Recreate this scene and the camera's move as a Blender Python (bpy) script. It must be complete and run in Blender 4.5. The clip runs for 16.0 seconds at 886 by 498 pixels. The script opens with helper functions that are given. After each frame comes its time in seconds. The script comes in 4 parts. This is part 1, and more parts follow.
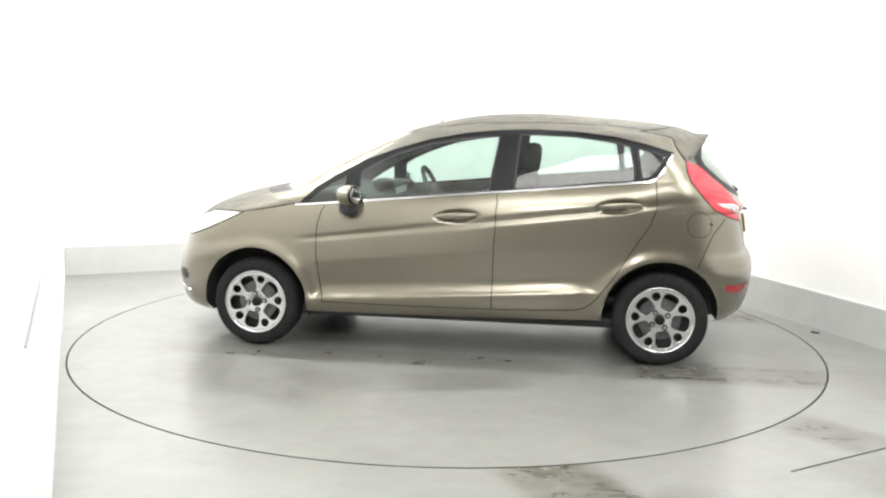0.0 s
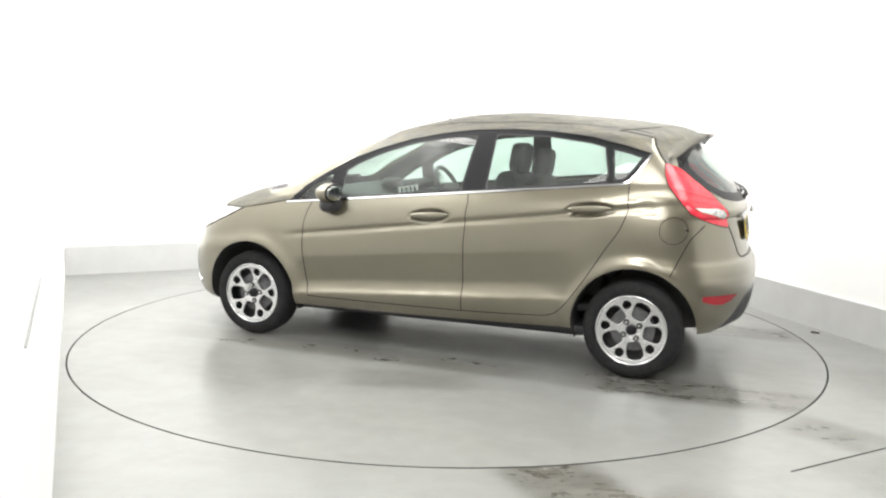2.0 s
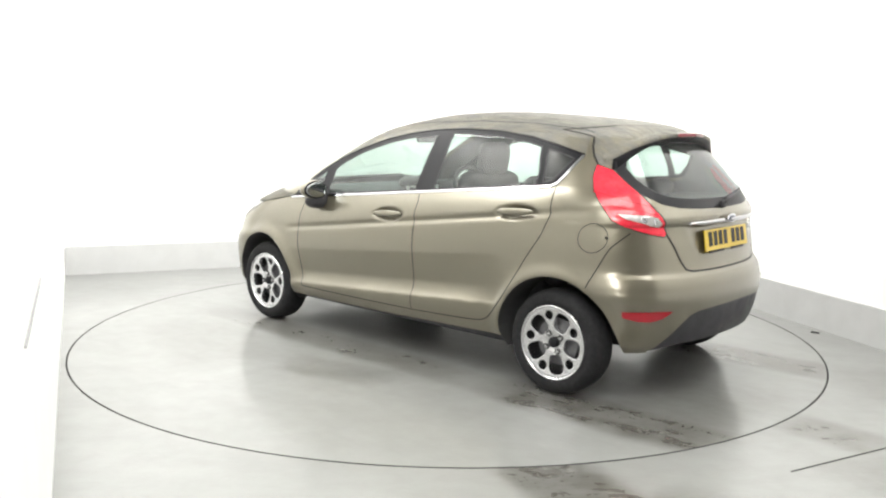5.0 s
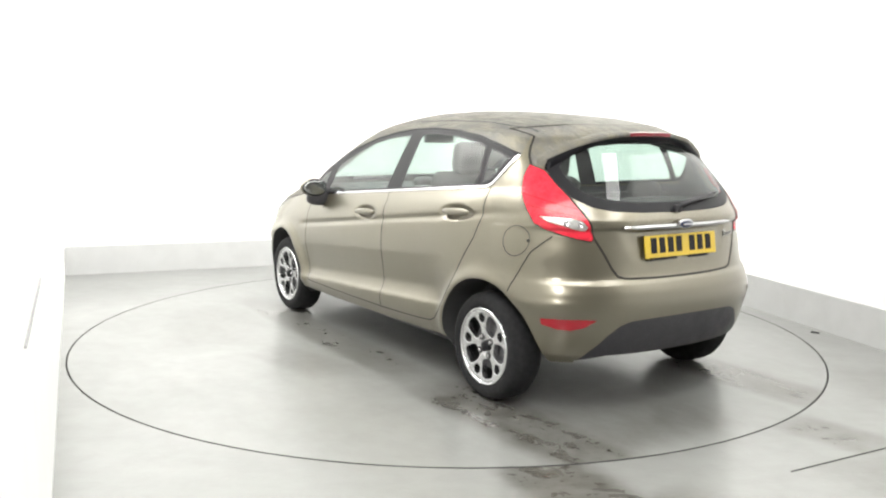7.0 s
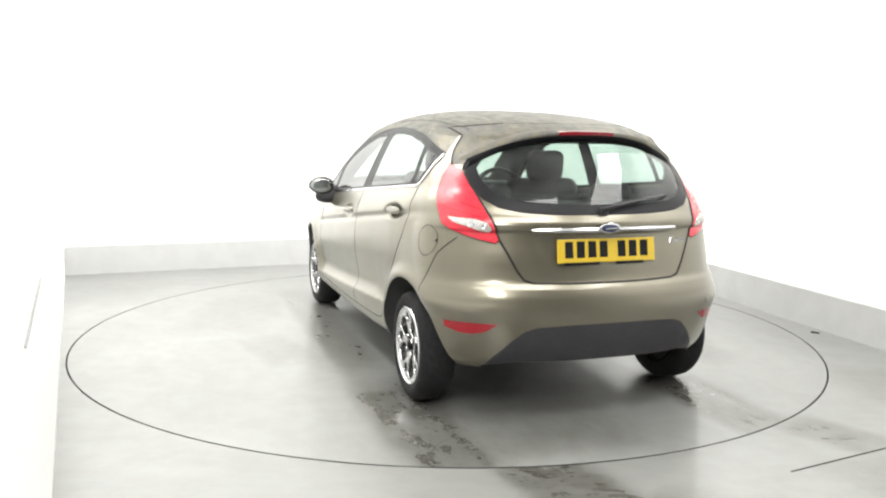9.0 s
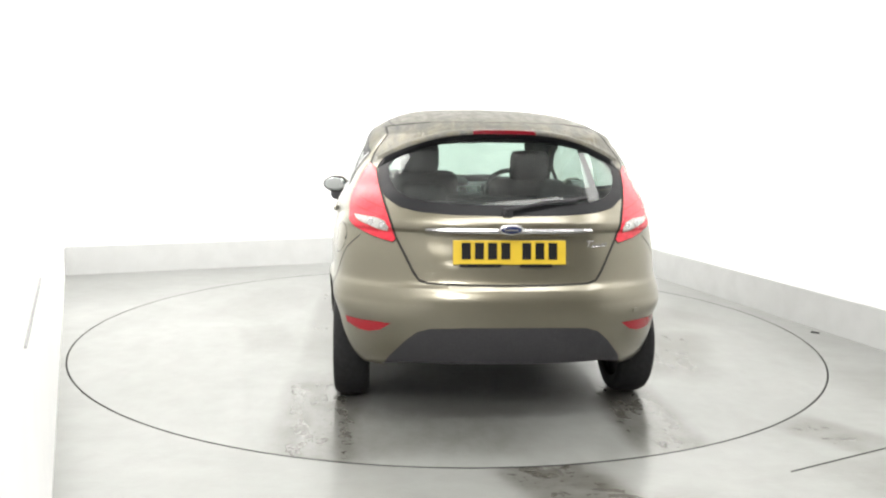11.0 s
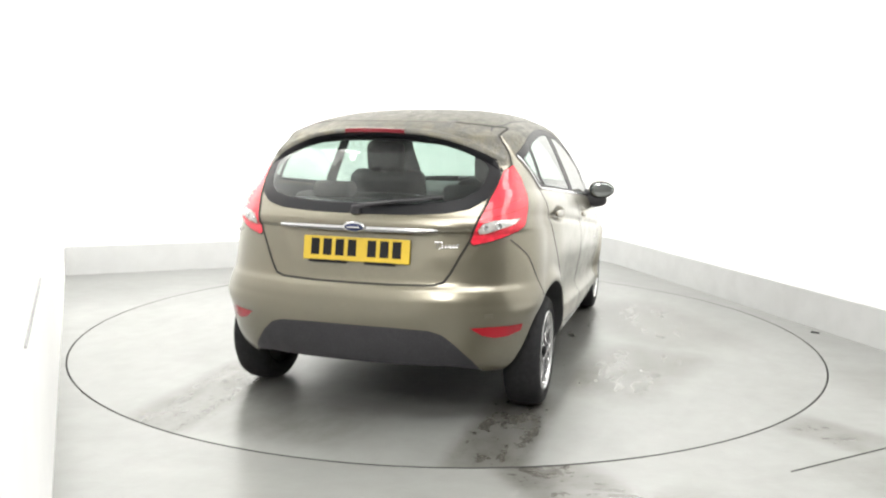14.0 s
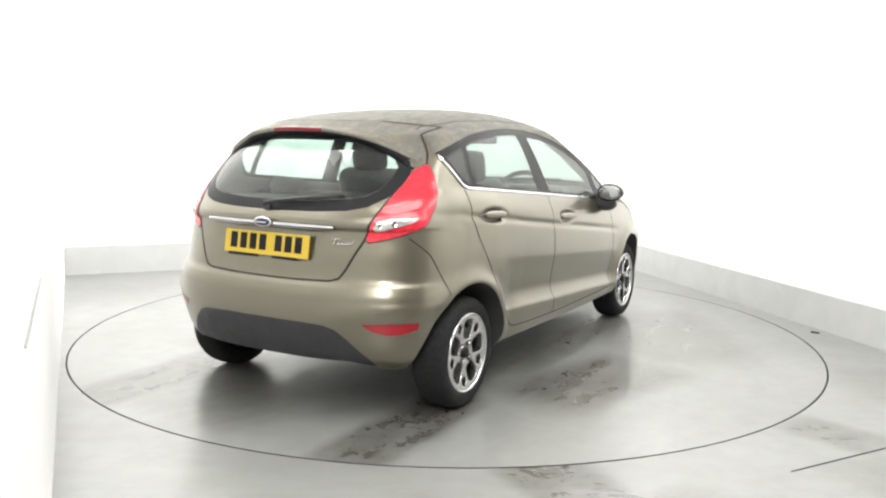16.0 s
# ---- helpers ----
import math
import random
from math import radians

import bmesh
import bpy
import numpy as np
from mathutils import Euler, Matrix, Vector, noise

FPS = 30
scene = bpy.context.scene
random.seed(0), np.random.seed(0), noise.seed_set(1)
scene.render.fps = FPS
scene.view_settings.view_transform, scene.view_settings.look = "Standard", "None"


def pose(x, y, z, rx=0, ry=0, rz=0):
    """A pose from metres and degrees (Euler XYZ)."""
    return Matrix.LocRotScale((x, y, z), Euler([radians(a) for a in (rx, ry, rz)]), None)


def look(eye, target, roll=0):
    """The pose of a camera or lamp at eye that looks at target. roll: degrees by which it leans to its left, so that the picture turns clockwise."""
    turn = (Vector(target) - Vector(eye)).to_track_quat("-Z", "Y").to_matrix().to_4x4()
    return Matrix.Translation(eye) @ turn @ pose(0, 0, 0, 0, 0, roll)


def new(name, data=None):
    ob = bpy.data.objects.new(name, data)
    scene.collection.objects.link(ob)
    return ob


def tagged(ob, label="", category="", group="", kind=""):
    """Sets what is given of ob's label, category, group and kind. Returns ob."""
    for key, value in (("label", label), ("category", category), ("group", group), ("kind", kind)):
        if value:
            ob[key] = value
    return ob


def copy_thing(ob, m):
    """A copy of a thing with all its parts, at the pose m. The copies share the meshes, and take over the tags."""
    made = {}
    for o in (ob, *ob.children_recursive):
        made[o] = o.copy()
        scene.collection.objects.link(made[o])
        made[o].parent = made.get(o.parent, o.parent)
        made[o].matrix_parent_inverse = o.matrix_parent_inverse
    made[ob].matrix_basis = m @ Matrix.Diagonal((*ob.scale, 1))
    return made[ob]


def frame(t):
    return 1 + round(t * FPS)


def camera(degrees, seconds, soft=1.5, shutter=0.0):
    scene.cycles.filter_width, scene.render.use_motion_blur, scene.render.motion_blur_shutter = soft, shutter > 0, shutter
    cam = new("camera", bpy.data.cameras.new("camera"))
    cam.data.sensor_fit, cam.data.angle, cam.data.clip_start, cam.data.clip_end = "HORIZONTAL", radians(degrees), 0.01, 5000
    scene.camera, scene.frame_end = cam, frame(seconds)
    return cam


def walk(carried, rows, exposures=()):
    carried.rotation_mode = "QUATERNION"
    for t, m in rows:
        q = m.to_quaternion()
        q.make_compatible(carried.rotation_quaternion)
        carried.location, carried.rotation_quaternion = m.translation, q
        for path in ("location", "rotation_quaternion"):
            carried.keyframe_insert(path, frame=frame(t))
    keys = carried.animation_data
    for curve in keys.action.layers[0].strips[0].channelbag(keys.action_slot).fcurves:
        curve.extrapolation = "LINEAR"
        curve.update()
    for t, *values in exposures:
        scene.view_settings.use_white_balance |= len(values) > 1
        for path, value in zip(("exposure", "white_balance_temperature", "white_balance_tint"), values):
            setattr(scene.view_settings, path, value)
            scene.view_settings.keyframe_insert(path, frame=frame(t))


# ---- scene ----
EXPOSURE = 0.0
# added strips along the walls, out of view: eye, target, length, width, power
FILL_WASHERS = [((-0.30, 1.35, 3.4), (-1.0, 3.0, 0.9), 4.6, 0.9, 94), ((2.1, -0.55, 3.4), (3.05, -0.27, 0.9), 6.5, 0.7, 120), ((-1.95, -0.30, 3.4), (-2.95, -0.75, 1.7), 3.0, 0.8, 100), ((-0.2, -6.3, 3.4), (-1.25, -6.2, 1.2), 2.6, 0.9, 170)]
# ceiling strips: centre, length, width, power
LAMPS = [(-1.1, 1.3, 4.0, 1.0, 50), (-0.3, -0.55, 4.4, 0.8, 58), (0.1, -3.7, 4.0, 1.0, 108)]
LAMP_TURN = 23.0
PAINT_A, PAINT_B, PAINT_METAL, PAINT_COAT = (0.127, 0.115, 0.080), (0.243, 0.220, 0.158), 0.75, 1.0
# The camera stands still on its mount in front of the turntable.
cam = camera(56.11, 16.0, soft=2.2)
EYE = (0.0, -5.6707, 1.3656)
AIM = (-0.0111, -0.7203, 0.6633)
walk(cam, [(0.0, look(EYE, AIM, 0.893)), (16.0, look(EYE, AIM, 0.893))], exposures=[(0.0, EXPOSURE), (16.0, EXPOSURE)])

TURN_CENTRE = (0.022, -0.005)
TURN_RADIUS = 2.418
# Heading of the car in degrees, second by second.
HEADINGS = (171.82, 165.46, 158.76, 151.79, 144.80, 137.83, 130.92, 123.92, 116.80, 109.58, 102.34, 95.2, 88.28, 81.37, 74.32, 67.33, 60.39)
CAR_OFFSET = (-0.142, -0.1208)


def mix_rgb(nt, fac, a, b):
    n = nt.nodes.new("ShaderNodeMix")
    n.data_type = "RGBA"
    for sock, v in ((n.inputs[0], fac), (n.inputs[6], a), (n.inputs[7], b)):
        if isinstance(v, bpy.types.NodeSocket):
            nt.links.new(v, sock)
        else:
            sock.default_value = v if not isinstance(v, tuple) else (*v, 1.0)[:4]
    return n.outputs[2]


def noise_fac(nt, coord, scale, detail=4.0, lo=0.35, hi=0.65, stretch=(1, 1, 1), rough=0.55):
    mp = nt.nodes.new("ShaderNodeMapping")
    mp.inputs["Scale"].default_value = stretch
    nt.links.new(coord, mp.inputs["Vector"])
    n = nt.nodes.new("ShaderNodeTexNoise")
    n.inputs["Scale"].default_value, n.inputs["Detail"].default_value, n.inputs["Roughness"].default_value = scale, detail, rough
    nt.links.new(mp.outputs[0], n.inputs["Vector"])
    r = nt.nodes.new("ShaderNodeMapRange")
    r.inputs["From Min"].default_value, r.inputs["From Max"].default_value = lo, hi
    nt.links.new(n.outputs[0], r.inputs[0])
    return r.outputs[0]


def math_node(nt, op, a, b=0.0):
    n = nt.nodes.new("ShaderNodeMath")
    n.operation = op
    n.use_clamp = True
    for sock, v in zip(n.inputs, (a, b)):
        if isinstance(v, bpy.types.NodeSocket):
            nt.links.new(v, sock)
        else:
            sock.default_value = v
    return n.outputs[0]


def material(name, color, rough=0.5, metal=0.0, coat=0.0, spec=0.5, alpha_glass=0.0, emit=0.0, variation=0.0, grain=40.0, bump=0.0, ior=1.45):
    m = bpy.data.materials.new(name)
    m.use_nodes = True
    nt = m.node_tree
    b = nt.nodes["Principled BSDF"]
    b.inputs["Base Color"].default_value = (*color, 1)
    b.inputs["Roughness"].default_value, b.inputs["Metallic"].default_value = rough, metal
    b.inputs["Coat Weight"].default_value, b.inputs["Coat Roughness"].default_value = coat, 0.04
    b.inputs["Specular IOR Level"].default_value, b.inputs["IOR"].default_value = spec, ior
    b.inputs["Transmission Weight"].default_value = alpha_glass
    if emit:
        b.inputs["Emission Color"].default_value, b.inputs["Emission Strength"].default_value = (*color, 1), emit
    if variation or bump:
        co = nt.nodes.new("ShaderNodeTexCoord").outputs["Object"]
        f = noise_fac(nt, co, grain)
        g = noise_fac(nt, co, grain * 0.12)
        if variation:
            dark = tuple(c * (1 - variation) for c in color)
            light = tuple(min(1, c * (1 + variation * 0.6)) for c in color)
            c1 = mix_rgb(nt, f, dark, light)
            c2 = mix_rgb(nt, math_node(nt, "MULTIPLY", g, 0.5), c1, color)
            nt.links.new(c2, b.inputs["Base Color"])
            rr = nt.nodes.new("ShaderNodeMapRange")
            rr.inputs["To Min"].default_value, rr.inputs["To Max"].default_value = rough * (1 - variation * 0.5), min(1, rough * (1 + variation * 0.5))
            nt.links.new(g, rr.inputs[0])
            nt.links.new(rr.outputs[0], b.inputs["Roughness"])
        if bump:
            bn = nt.nodes.new("ShaderNodeBump")
            bn.inputs["Strength"].default_value, bn.inputs["Distance"].default_value = bump, 0.002
            nt.links.new(f, bn.inputs["Height"])
            nt.links.new(bn.outputs[0], b.inputs["Normal"])
    return m


# ---- light: a closed white booth lit from unseen ceiling strips and added wall washers ----
world = bpy.data.worlds.new("booth_world")
world.use_nodes = True
world.node_tree.nodes["Background"].inputs[0].default_value = (0.9, 0.95, 1.0, 1)
world.node_tree.nodes["Background"].inputs[1].default_value = 0.05
scene.world = world
CEILING = 3.6


def strip_lamp(eye, target, length, width, watts):
    """A strip light under the ceiling that shines towards a target."""
    d = bpy.data.lights.new("unseen_strip_light", "AREA")
    d.shape, d.size, d.size_y, d.energy, d.color = "RECTANGLE", length, width, watts, (1.0, 0.985, 0.95)
    o = new("unseen_strip_light", d)
    o.matrix_world = look(eye, target)
    return o


# added strips along the walls brighten the white screens; three more hang over the turntable
for eye, target, length, width, watts in FILL_WASHERS:
    strip_lamp(eye, target, length, width, watts)
for lx, ly, length, width, watts in LAMPS:
    o = strip_lamp((lx, ly, CEILING - 0.06), (lx, ly, 0.0), length, width, watts)
    o.matrix_world = pose(lx, ly, CEILING - 0.06, 0, 0, LAMP_TURN)
# ---- materials ----
def floor_material(name, disc):
    """Painted concrete, wet and dirty in places; the disc carries tyre tracks of its own and painted shade of the car.
    """
    m = bpy.data.materials.new(name)
    m.use_nodes = True
    nt = m.node_tree
    b = nt.nodes["Principled BSDF"]
    co = nt.nodes.new("ShaderNodeTexCoord").outputs["Object"]
    sep = nt.nodes.new("ShaderNodeSeparateXYZ")
    nt.links.new(co, sep.inputs[0])
    x, y = sep.outputs[0], sep.outputs[1]

    def soft_box(cx, cy, hx, hy, angle=0.0, edge=0.12):
        """1 inside a rounded box, fading at its rim."""
        mp = nt.nodes.new("ShaderNodeMapping")
        mp.vector_type = "TEXTURE"
        mp.inputs["Location"].default_value = (cx, cy, 0)
        mp.inputs["Rotation"].default_value = (0, 0, radians(angle))
        mp.inputs["Scale"].default_value = (hx, hy, 1)
        nt.links.new(co, mp.inputs["Vector"])
        s = nt.nodes.new("ShaderNodeSeparateXYZ")
        nt.links.new(mp.outputs[0], s.inputs[0])
        outs = []
        for k in (0, 1):
            a = nt.nodes.new("ShaderNodeMath")
            a.operation = "ABSOLUTE"
            nt.links.new(s.outputs[k], a.inputs[0])
            r = nt.nodes.new("ShaderNodeMapRange")
            r.interpolation_type = "SMOOTHSTEP"
            r.inputs["From Min"].default_value, r.inputs["From Max"].default_value = 1.0, 0.45
            nt.links.new(a.outputs[0], r.inputs[0])
            outs.append(r.outputs[0])
        return math_node(nt, "MULTIPLY", *outs)

    broad = noise_fac(nt, co, 0.9, 5, 0.3, 0.7)
    fine = noise_fac(nt, co, 9.0, 6, 0.35, 0.7)
    grit = noise_fac(nt, co, 60.0, 3, 0.3, 0.7)
    streak = noise_fac(nt, co, 4.0, 7, 0.36, 0.68, (1.0, 3.0, 1))
    base = mix_rgb(nt, broad, (0.218, 0.222, 0.212), (0.262, 0.266, 0.256))
    base = mix_rgb(nt, math_node(nt, "MULTIPLY", fine, 0.3), base, (0.165, 0.166, 0.155))
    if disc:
        # tyre tracks, plus the car's shadow and side reflections painted as dark boxes
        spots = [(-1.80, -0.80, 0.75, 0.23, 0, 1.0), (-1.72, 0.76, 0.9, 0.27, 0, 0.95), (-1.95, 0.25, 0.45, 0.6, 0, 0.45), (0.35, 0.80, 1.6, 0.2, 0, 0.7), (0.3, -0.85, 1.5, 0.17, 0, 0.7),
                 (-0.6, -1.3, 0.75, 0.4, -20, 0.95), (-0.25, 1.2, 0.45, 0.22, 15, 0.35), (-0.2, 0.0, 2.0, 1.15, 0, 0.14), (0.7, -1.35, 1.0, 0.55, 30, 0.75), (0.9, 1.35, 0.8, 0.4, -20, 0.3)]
    else:
        spots = [(0.52, -2.60, 0.26, 0.46, 28, 1.0), (1.82, -1.96, 0.28, 0.2, -50, 0.8), (0.75, -2.9, 0.5, 0.3, 20, 0.5), (2.6, -1.2, 0.5, 0.5, 0, 0.3), (1.95, -2.35, 0.5, 0.2, 20, 0.35)]
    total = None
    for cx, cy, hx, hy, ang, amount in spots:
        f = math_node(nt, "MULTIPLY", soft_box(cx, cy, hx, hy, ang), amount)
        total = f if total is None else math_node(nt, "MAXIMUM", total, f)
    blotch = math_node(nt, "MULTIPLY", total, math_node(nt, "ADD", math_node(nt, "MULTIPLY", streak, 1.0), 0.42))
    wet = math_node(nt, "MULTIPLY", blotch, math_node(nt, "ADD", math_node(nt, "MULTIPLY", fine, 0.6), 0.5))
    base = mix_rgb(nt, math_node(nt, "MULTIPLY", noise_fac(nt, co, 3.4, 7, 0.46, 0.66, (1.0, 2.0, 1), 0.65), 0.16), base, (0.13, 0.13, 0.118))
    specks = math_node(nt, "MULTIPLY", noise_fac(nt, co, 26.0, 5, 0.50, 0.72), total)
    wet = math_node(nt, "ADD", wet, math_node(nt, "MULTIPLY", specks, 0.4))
    col = mix_rgb(nt, math_node(nt, "MULTIPLY", wet, STAIN_AND_SHADE), mix_rgb(nt, math_node(nt, "MULTIPLY", total, 0.42), base, (0.10, 0.097, 0.085)), (0.045, 0.040, 0.030))
    nt.links.new(col, b.inputs["Base Color"])
    r = nt.nodes.new("ShaderNodeMapRange")
    r.inputs["To Min"].default_value, r.inputs["To Max"].default_value = FLOOR_ROUGH, FLOOR_ROUGH - 0.12
    nt.links.new(math_node(nt, "ADD", wet, math_node(nt, "MULTIPLY", broad, 0.3)), r.inputs[0])
    smear = noise_fac(nt, co, 2.6, 7, 0.4, 0.62, (1.0, 2.4, 1), 0.62)
    nt.links.new(math_node(nt, "ADD", r.outputs[0], math_node(nt, "MULTIPLY", smear, 0.07)), b.inputs["Roughness"])
    film = nt.nodes.new("ShaderNodeMapRange")
    film.inputs["To Min"].default_value, film.inputs["To Max"].default_value = FLOOR_COAT + 0.08, FLOOR_COAT - 0.12
    nt.links.new(smear, film.inputs[0])
    nt.links.new(math_node(nt, "SUBTRACT", math_node(nt, "ADD", film.outputs[0], math_node(nt, "MULTIPLY", total, 0.25)), math_node(nt, "MULTIPLY", wet, 0.30)), b.inputs["Coat Weight"])
    b.inputs["Specular IOR Level"].default_value = 0.55
    blur = nt.nodes.new("ShaderNodeMapRange")
    blur.inputs["To Min"].default_value, blur.inputs["To Max"].default_value = 0.19, 0.07
    nt.links.new(math_node(nt, "ADD", math_node(nt, "MULTIPLY", smear, 0.5), math_node(nt, "MULTIPLY", total, 0.6)), blur.inputs[0])
    nt.links.new(blur.outputs[0], b.inputs["Coat Roughness"])
    bn = nt.nodes.new("ShaderNodeBump")
    bn.inputs["Strength"].default_value, bn.inputs["Distance"].default_value = 0.1, 0.002
    nt.links.new(grit, bn.inputs["Height"])
    nt.links.new(bn.outputs[0], b.inputs["Normal"])
    return m


FLOOR_ROUGH, FLOOR_COAT, STAIN_AND_SHADE = 0.36, 0.36, 0.8
M_FLOOR = floor_material("painted_floor", False)
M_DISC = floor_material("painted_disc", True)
M_WALL = material("white_screen", (0.9, 0.905, 0.9), 0.8, variation=0.02, grain=3.0)
M_BOARD = material("painted_board", (0.52, 0.525, 0.52), 0.45, variation=0.06, grain=6.0)
# for unseen walls, dark so that the car reflects less light from there
M_WALL_DIM = material("dimmed_unseen_wall", (0.24, 0.24, 0.235), 0.8, variation=0.08, grain=3.0)
M_JOINT = material("grey_joint", (0.3, 0.3, 0.3), 0.7)
M_DARK = material("dark_gap", (0.045, 0.045, 0.045), 0.8)
M_CEIL = material("ceiling_grey", (0.5, 0.5, 0.5), 0.8, variation=0.05, grain=2.0)


def mesh_object(name, bm, mat, parent=None, label="", smooth=False):
    me = bpy.data.meshes.new(name)
    if smooth:
        for f in bm.faces:
            f.smooth = True
    bm.to_mesh(me)
    bm.free()
    if mat:
        me.materials.append(mat)
    ob = new(name, me)
    if parent:
        ob.parent = parent
    if label:
        ob["label"] = label
    return ob


def part(name, bm, mat, parent, label="", smooth=False):
    return mesh_object(name, bm, mat, parent, label, smooth)


def box_bm(size, m=None, bevel=0.0, segs=2):
    bm = bmesh.new()
    bmesh.ops.create_cube(bm, size=1.0, matrix=(m or Matrix()) @ Matrix.Diagonal((*size, 1)))
    if bevel:
        bmesh.ops.bevel(bm, geom=bm.edges[:], offset=bevel, segments=segs, profile=0.5, affect="EDGES")
    return bm


# ---- the booth ----
def wall_between(name, a, b, z0, z1, thick, mat, label, category="wall"):
    """An upright slab whose inner face runs from a to b; its thickness lies to the left of a -> b."""
    d = Vector((b[0] - a[0], b[1] - a[1], 0))
    n = Vector((-d.y, d.x, 0)).normalized()
    mid = Vector(((a[0] + b[0]) / 2, (a[1] + b[1]) / 2, (z0 + z1) / 2)) + n * thick / 2
    m = Matrix.Translation(mid) @ Matrix.Rotation(math.atan2(d.y, d.x), 4, "Z")
    bm = box_bm((d.length, thick, z1 - z0), m)
    return tagged(mesh_object(name, bm, mat), label, category, kind="structure")


A = (-3.493, 1.857)
B = (1.55, 4.0)
C = (4.15, -4.6)
D = (3.2, -7.6)
E = (-1.6, -7.6)
F = (-0.55, -4.76)


def corner_arc(p, c, q, r, n=14):
    """Points of a rounded corner at c on the way from p to q."""
    p, c, q = Vector(p), Vector(c), Vector(q)
    u, w = (p - c).normalized(), (q - c).normalized()
    half = u.angle(w) / 2
    start, end = c + u * r / math.tan(half), c + w * r / math.tan(half)
    mid = c + (u + w).normalized() * r / math.sin(half)
    a0 = math.atan2(start.y - mid.y, start.x - mid.x)
    sweep = math.atan2(end.y - mid.y, end.x - mid.x) - a0
    sweep = (sweep + math.pi) % (2 * math.pi) - math.pi
    return [(mid.x + r * math.cos(a0 + sweep * i / n), mid.y + r * math.sin(a0 + sweep * i / n)) for i in range(n + 1)]


def curved_wall(name, path, z0, z1, thick, inward, mat, label, category="wall"):
    """An upright slab along a path of plan points, seamless round its corner."""
    pts = [Vector((x, y, 0)) for x, y in path]
    bm = bmesh.new()
    rows = []
    for i, p in enumerate(pts):
        d = (pts[min(i + 1, len(pts) - 1)] - pts[max(i - 1, 0)]).normalized()
        n = Vector((-d.y, d.x, 0))
        a, b = p - n * inward, p + n * (thick - inward)
        rows.append([bm.verts.new((q.x, q.y, z)) for q, z in ((a, z0), (a, z1), (b, z1), (b, z0))])
    for r0, r1 in zip(rows, rows[1:]):
        for k in range(4):
            bm.faces.new((r0[k], r1[k], r1[(k + 1) % 4], r0[(k + 1) % 4]))
    bm.faces.new(rows[0])
    bm.faces.new(rows[-1])
    bmesh.ops.recalc_face_normals(bm, faces=bm.faces[:])
    ob = tagged(mesh_object(name, bm, mat, smooth=True), label, category, kind="structure")
    ob.data.set_sharp_from_angle(angle=radians(40))
    return ob


# unseen walls: recess white to brighten the car, entry and behind greyed against reflections
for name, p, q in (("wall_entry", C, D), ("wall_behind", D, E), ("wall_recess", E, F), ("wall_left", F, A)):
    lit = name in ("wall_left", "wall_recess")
    wall_between(name, p, q, 0.0, CEILING, 0.12, M_WALL if lit else M_WALL_DIM, "plain white studio wall, brightly lit" if lit else "unseen wall behind the camera, greyed to darken reflections")
BACK = [A] + corner_arc(A, B, C, 1.0) + [C]
curved_wall("wall_back", BACK, 0.0, CEILING, 0.12, 0.0, M_WALL, "seamless white studio backdrop curving round the corner, brightly lit")
d0 = (Vector(BACK[1]) - Vector(A)).normalized() * 0.012
curved_wall("baseboard", [tuple(Vector(A) + d0)] + BACK[1:], 0.0, 0.262, 0.022, 0.024, M_BOARD, "low grey painted kick board at the foot of the backdrop", "baseboard")
# a thin upright joint in the white screen
jd = (Vector(A) - Vector(F)).normalized()
tagged(mesh_object("trim", box_bm((1.0, 0.006, 0.003), Matrix.Translation((-1.205, -3.278, 0.836)) @ Matrix.Rotation(math.atan2(jd.y, jd.x), 4, "Z")), M_JOINT), "thin grey joint in the white wall", "trim", kind="structure")

bm = bmesh.new()
outer = [Vector((x, y, 0)) for x, y in ((-4.2, -8.2), (5.2, -8.2), (5.2, 4.6), (-4.2, 4.6))]
N = 128
ring = [bm.verts.new((TURN_CENTRE[0] + (TURN_RADIUS + 0.008) * math.cos(2 * math.pi * i / N), TURN_CENTRE[1] + (TURN_RADIUS + 0.008) * math.sin(2 * math.pi * i / N), 0)) for i in range(N)]
low = [bm.verts.new((v.co.x, v.co.y, -0.08)) for v in ring]
far = []
for v in ring:
    d = Vector((v.co.x - TURN_CENTRE[0], v.co.y - TURN_CENTRE[1], 0)).normalized()
    far.append(bm.verts.new((max(-4.2, min(5.2, d.x * 12)), max(-8.2, min(4.6, d.y * 12)), 0)))
for i in range(N):
    j = (i + 1) % N
    bm.faces.new((ring[i], far[i], far[j], ring[j]))
    bm.faces.new((low[i], ring[i], ring[j], low[j]))
bm.faces.new(list(reversed(low)))
bmesh.ops.recalc_face_normals(bm, faces=bm.faces[:])
for f in bm.faces:
    if f.calc_center_median().z > -0.001 and f.normal.z < 0:
        f.normal_flip()
floor_ob = tagged(mesh_object("floor", bm, M_FLOOR), "light grey painted concrete floor with wet dirt stains", "floor", kind="structure")
floor_ob.data.materials.append(M_DARK)
for f in floor_ob.data.polygons:
    if f.center.z < -0.001:
        f.material_index = 1

def ring_bm(r0, r1, z, n=192):
    bm = bmesh.new()
    rows = [[bm.verts.new((r * math.cos(2 * math.pi * i / n), r * math.sin(2 * math.pi * i / n), h)) for i in range(n)] for r, h in ((r0, 0.0), (r0 + 0.001, z), (r1, z), (r1, -0.03))]
    for a, b in zip(rows, rows[1:]):
        for i in range(n):
            bm.faces.new((a[i], b[i], b[(i + 1) % n], a[(i + 1) % n]))
    bmesh.ops.recalc_face_normals(bm, faces=bm.faces[:])
    return bm


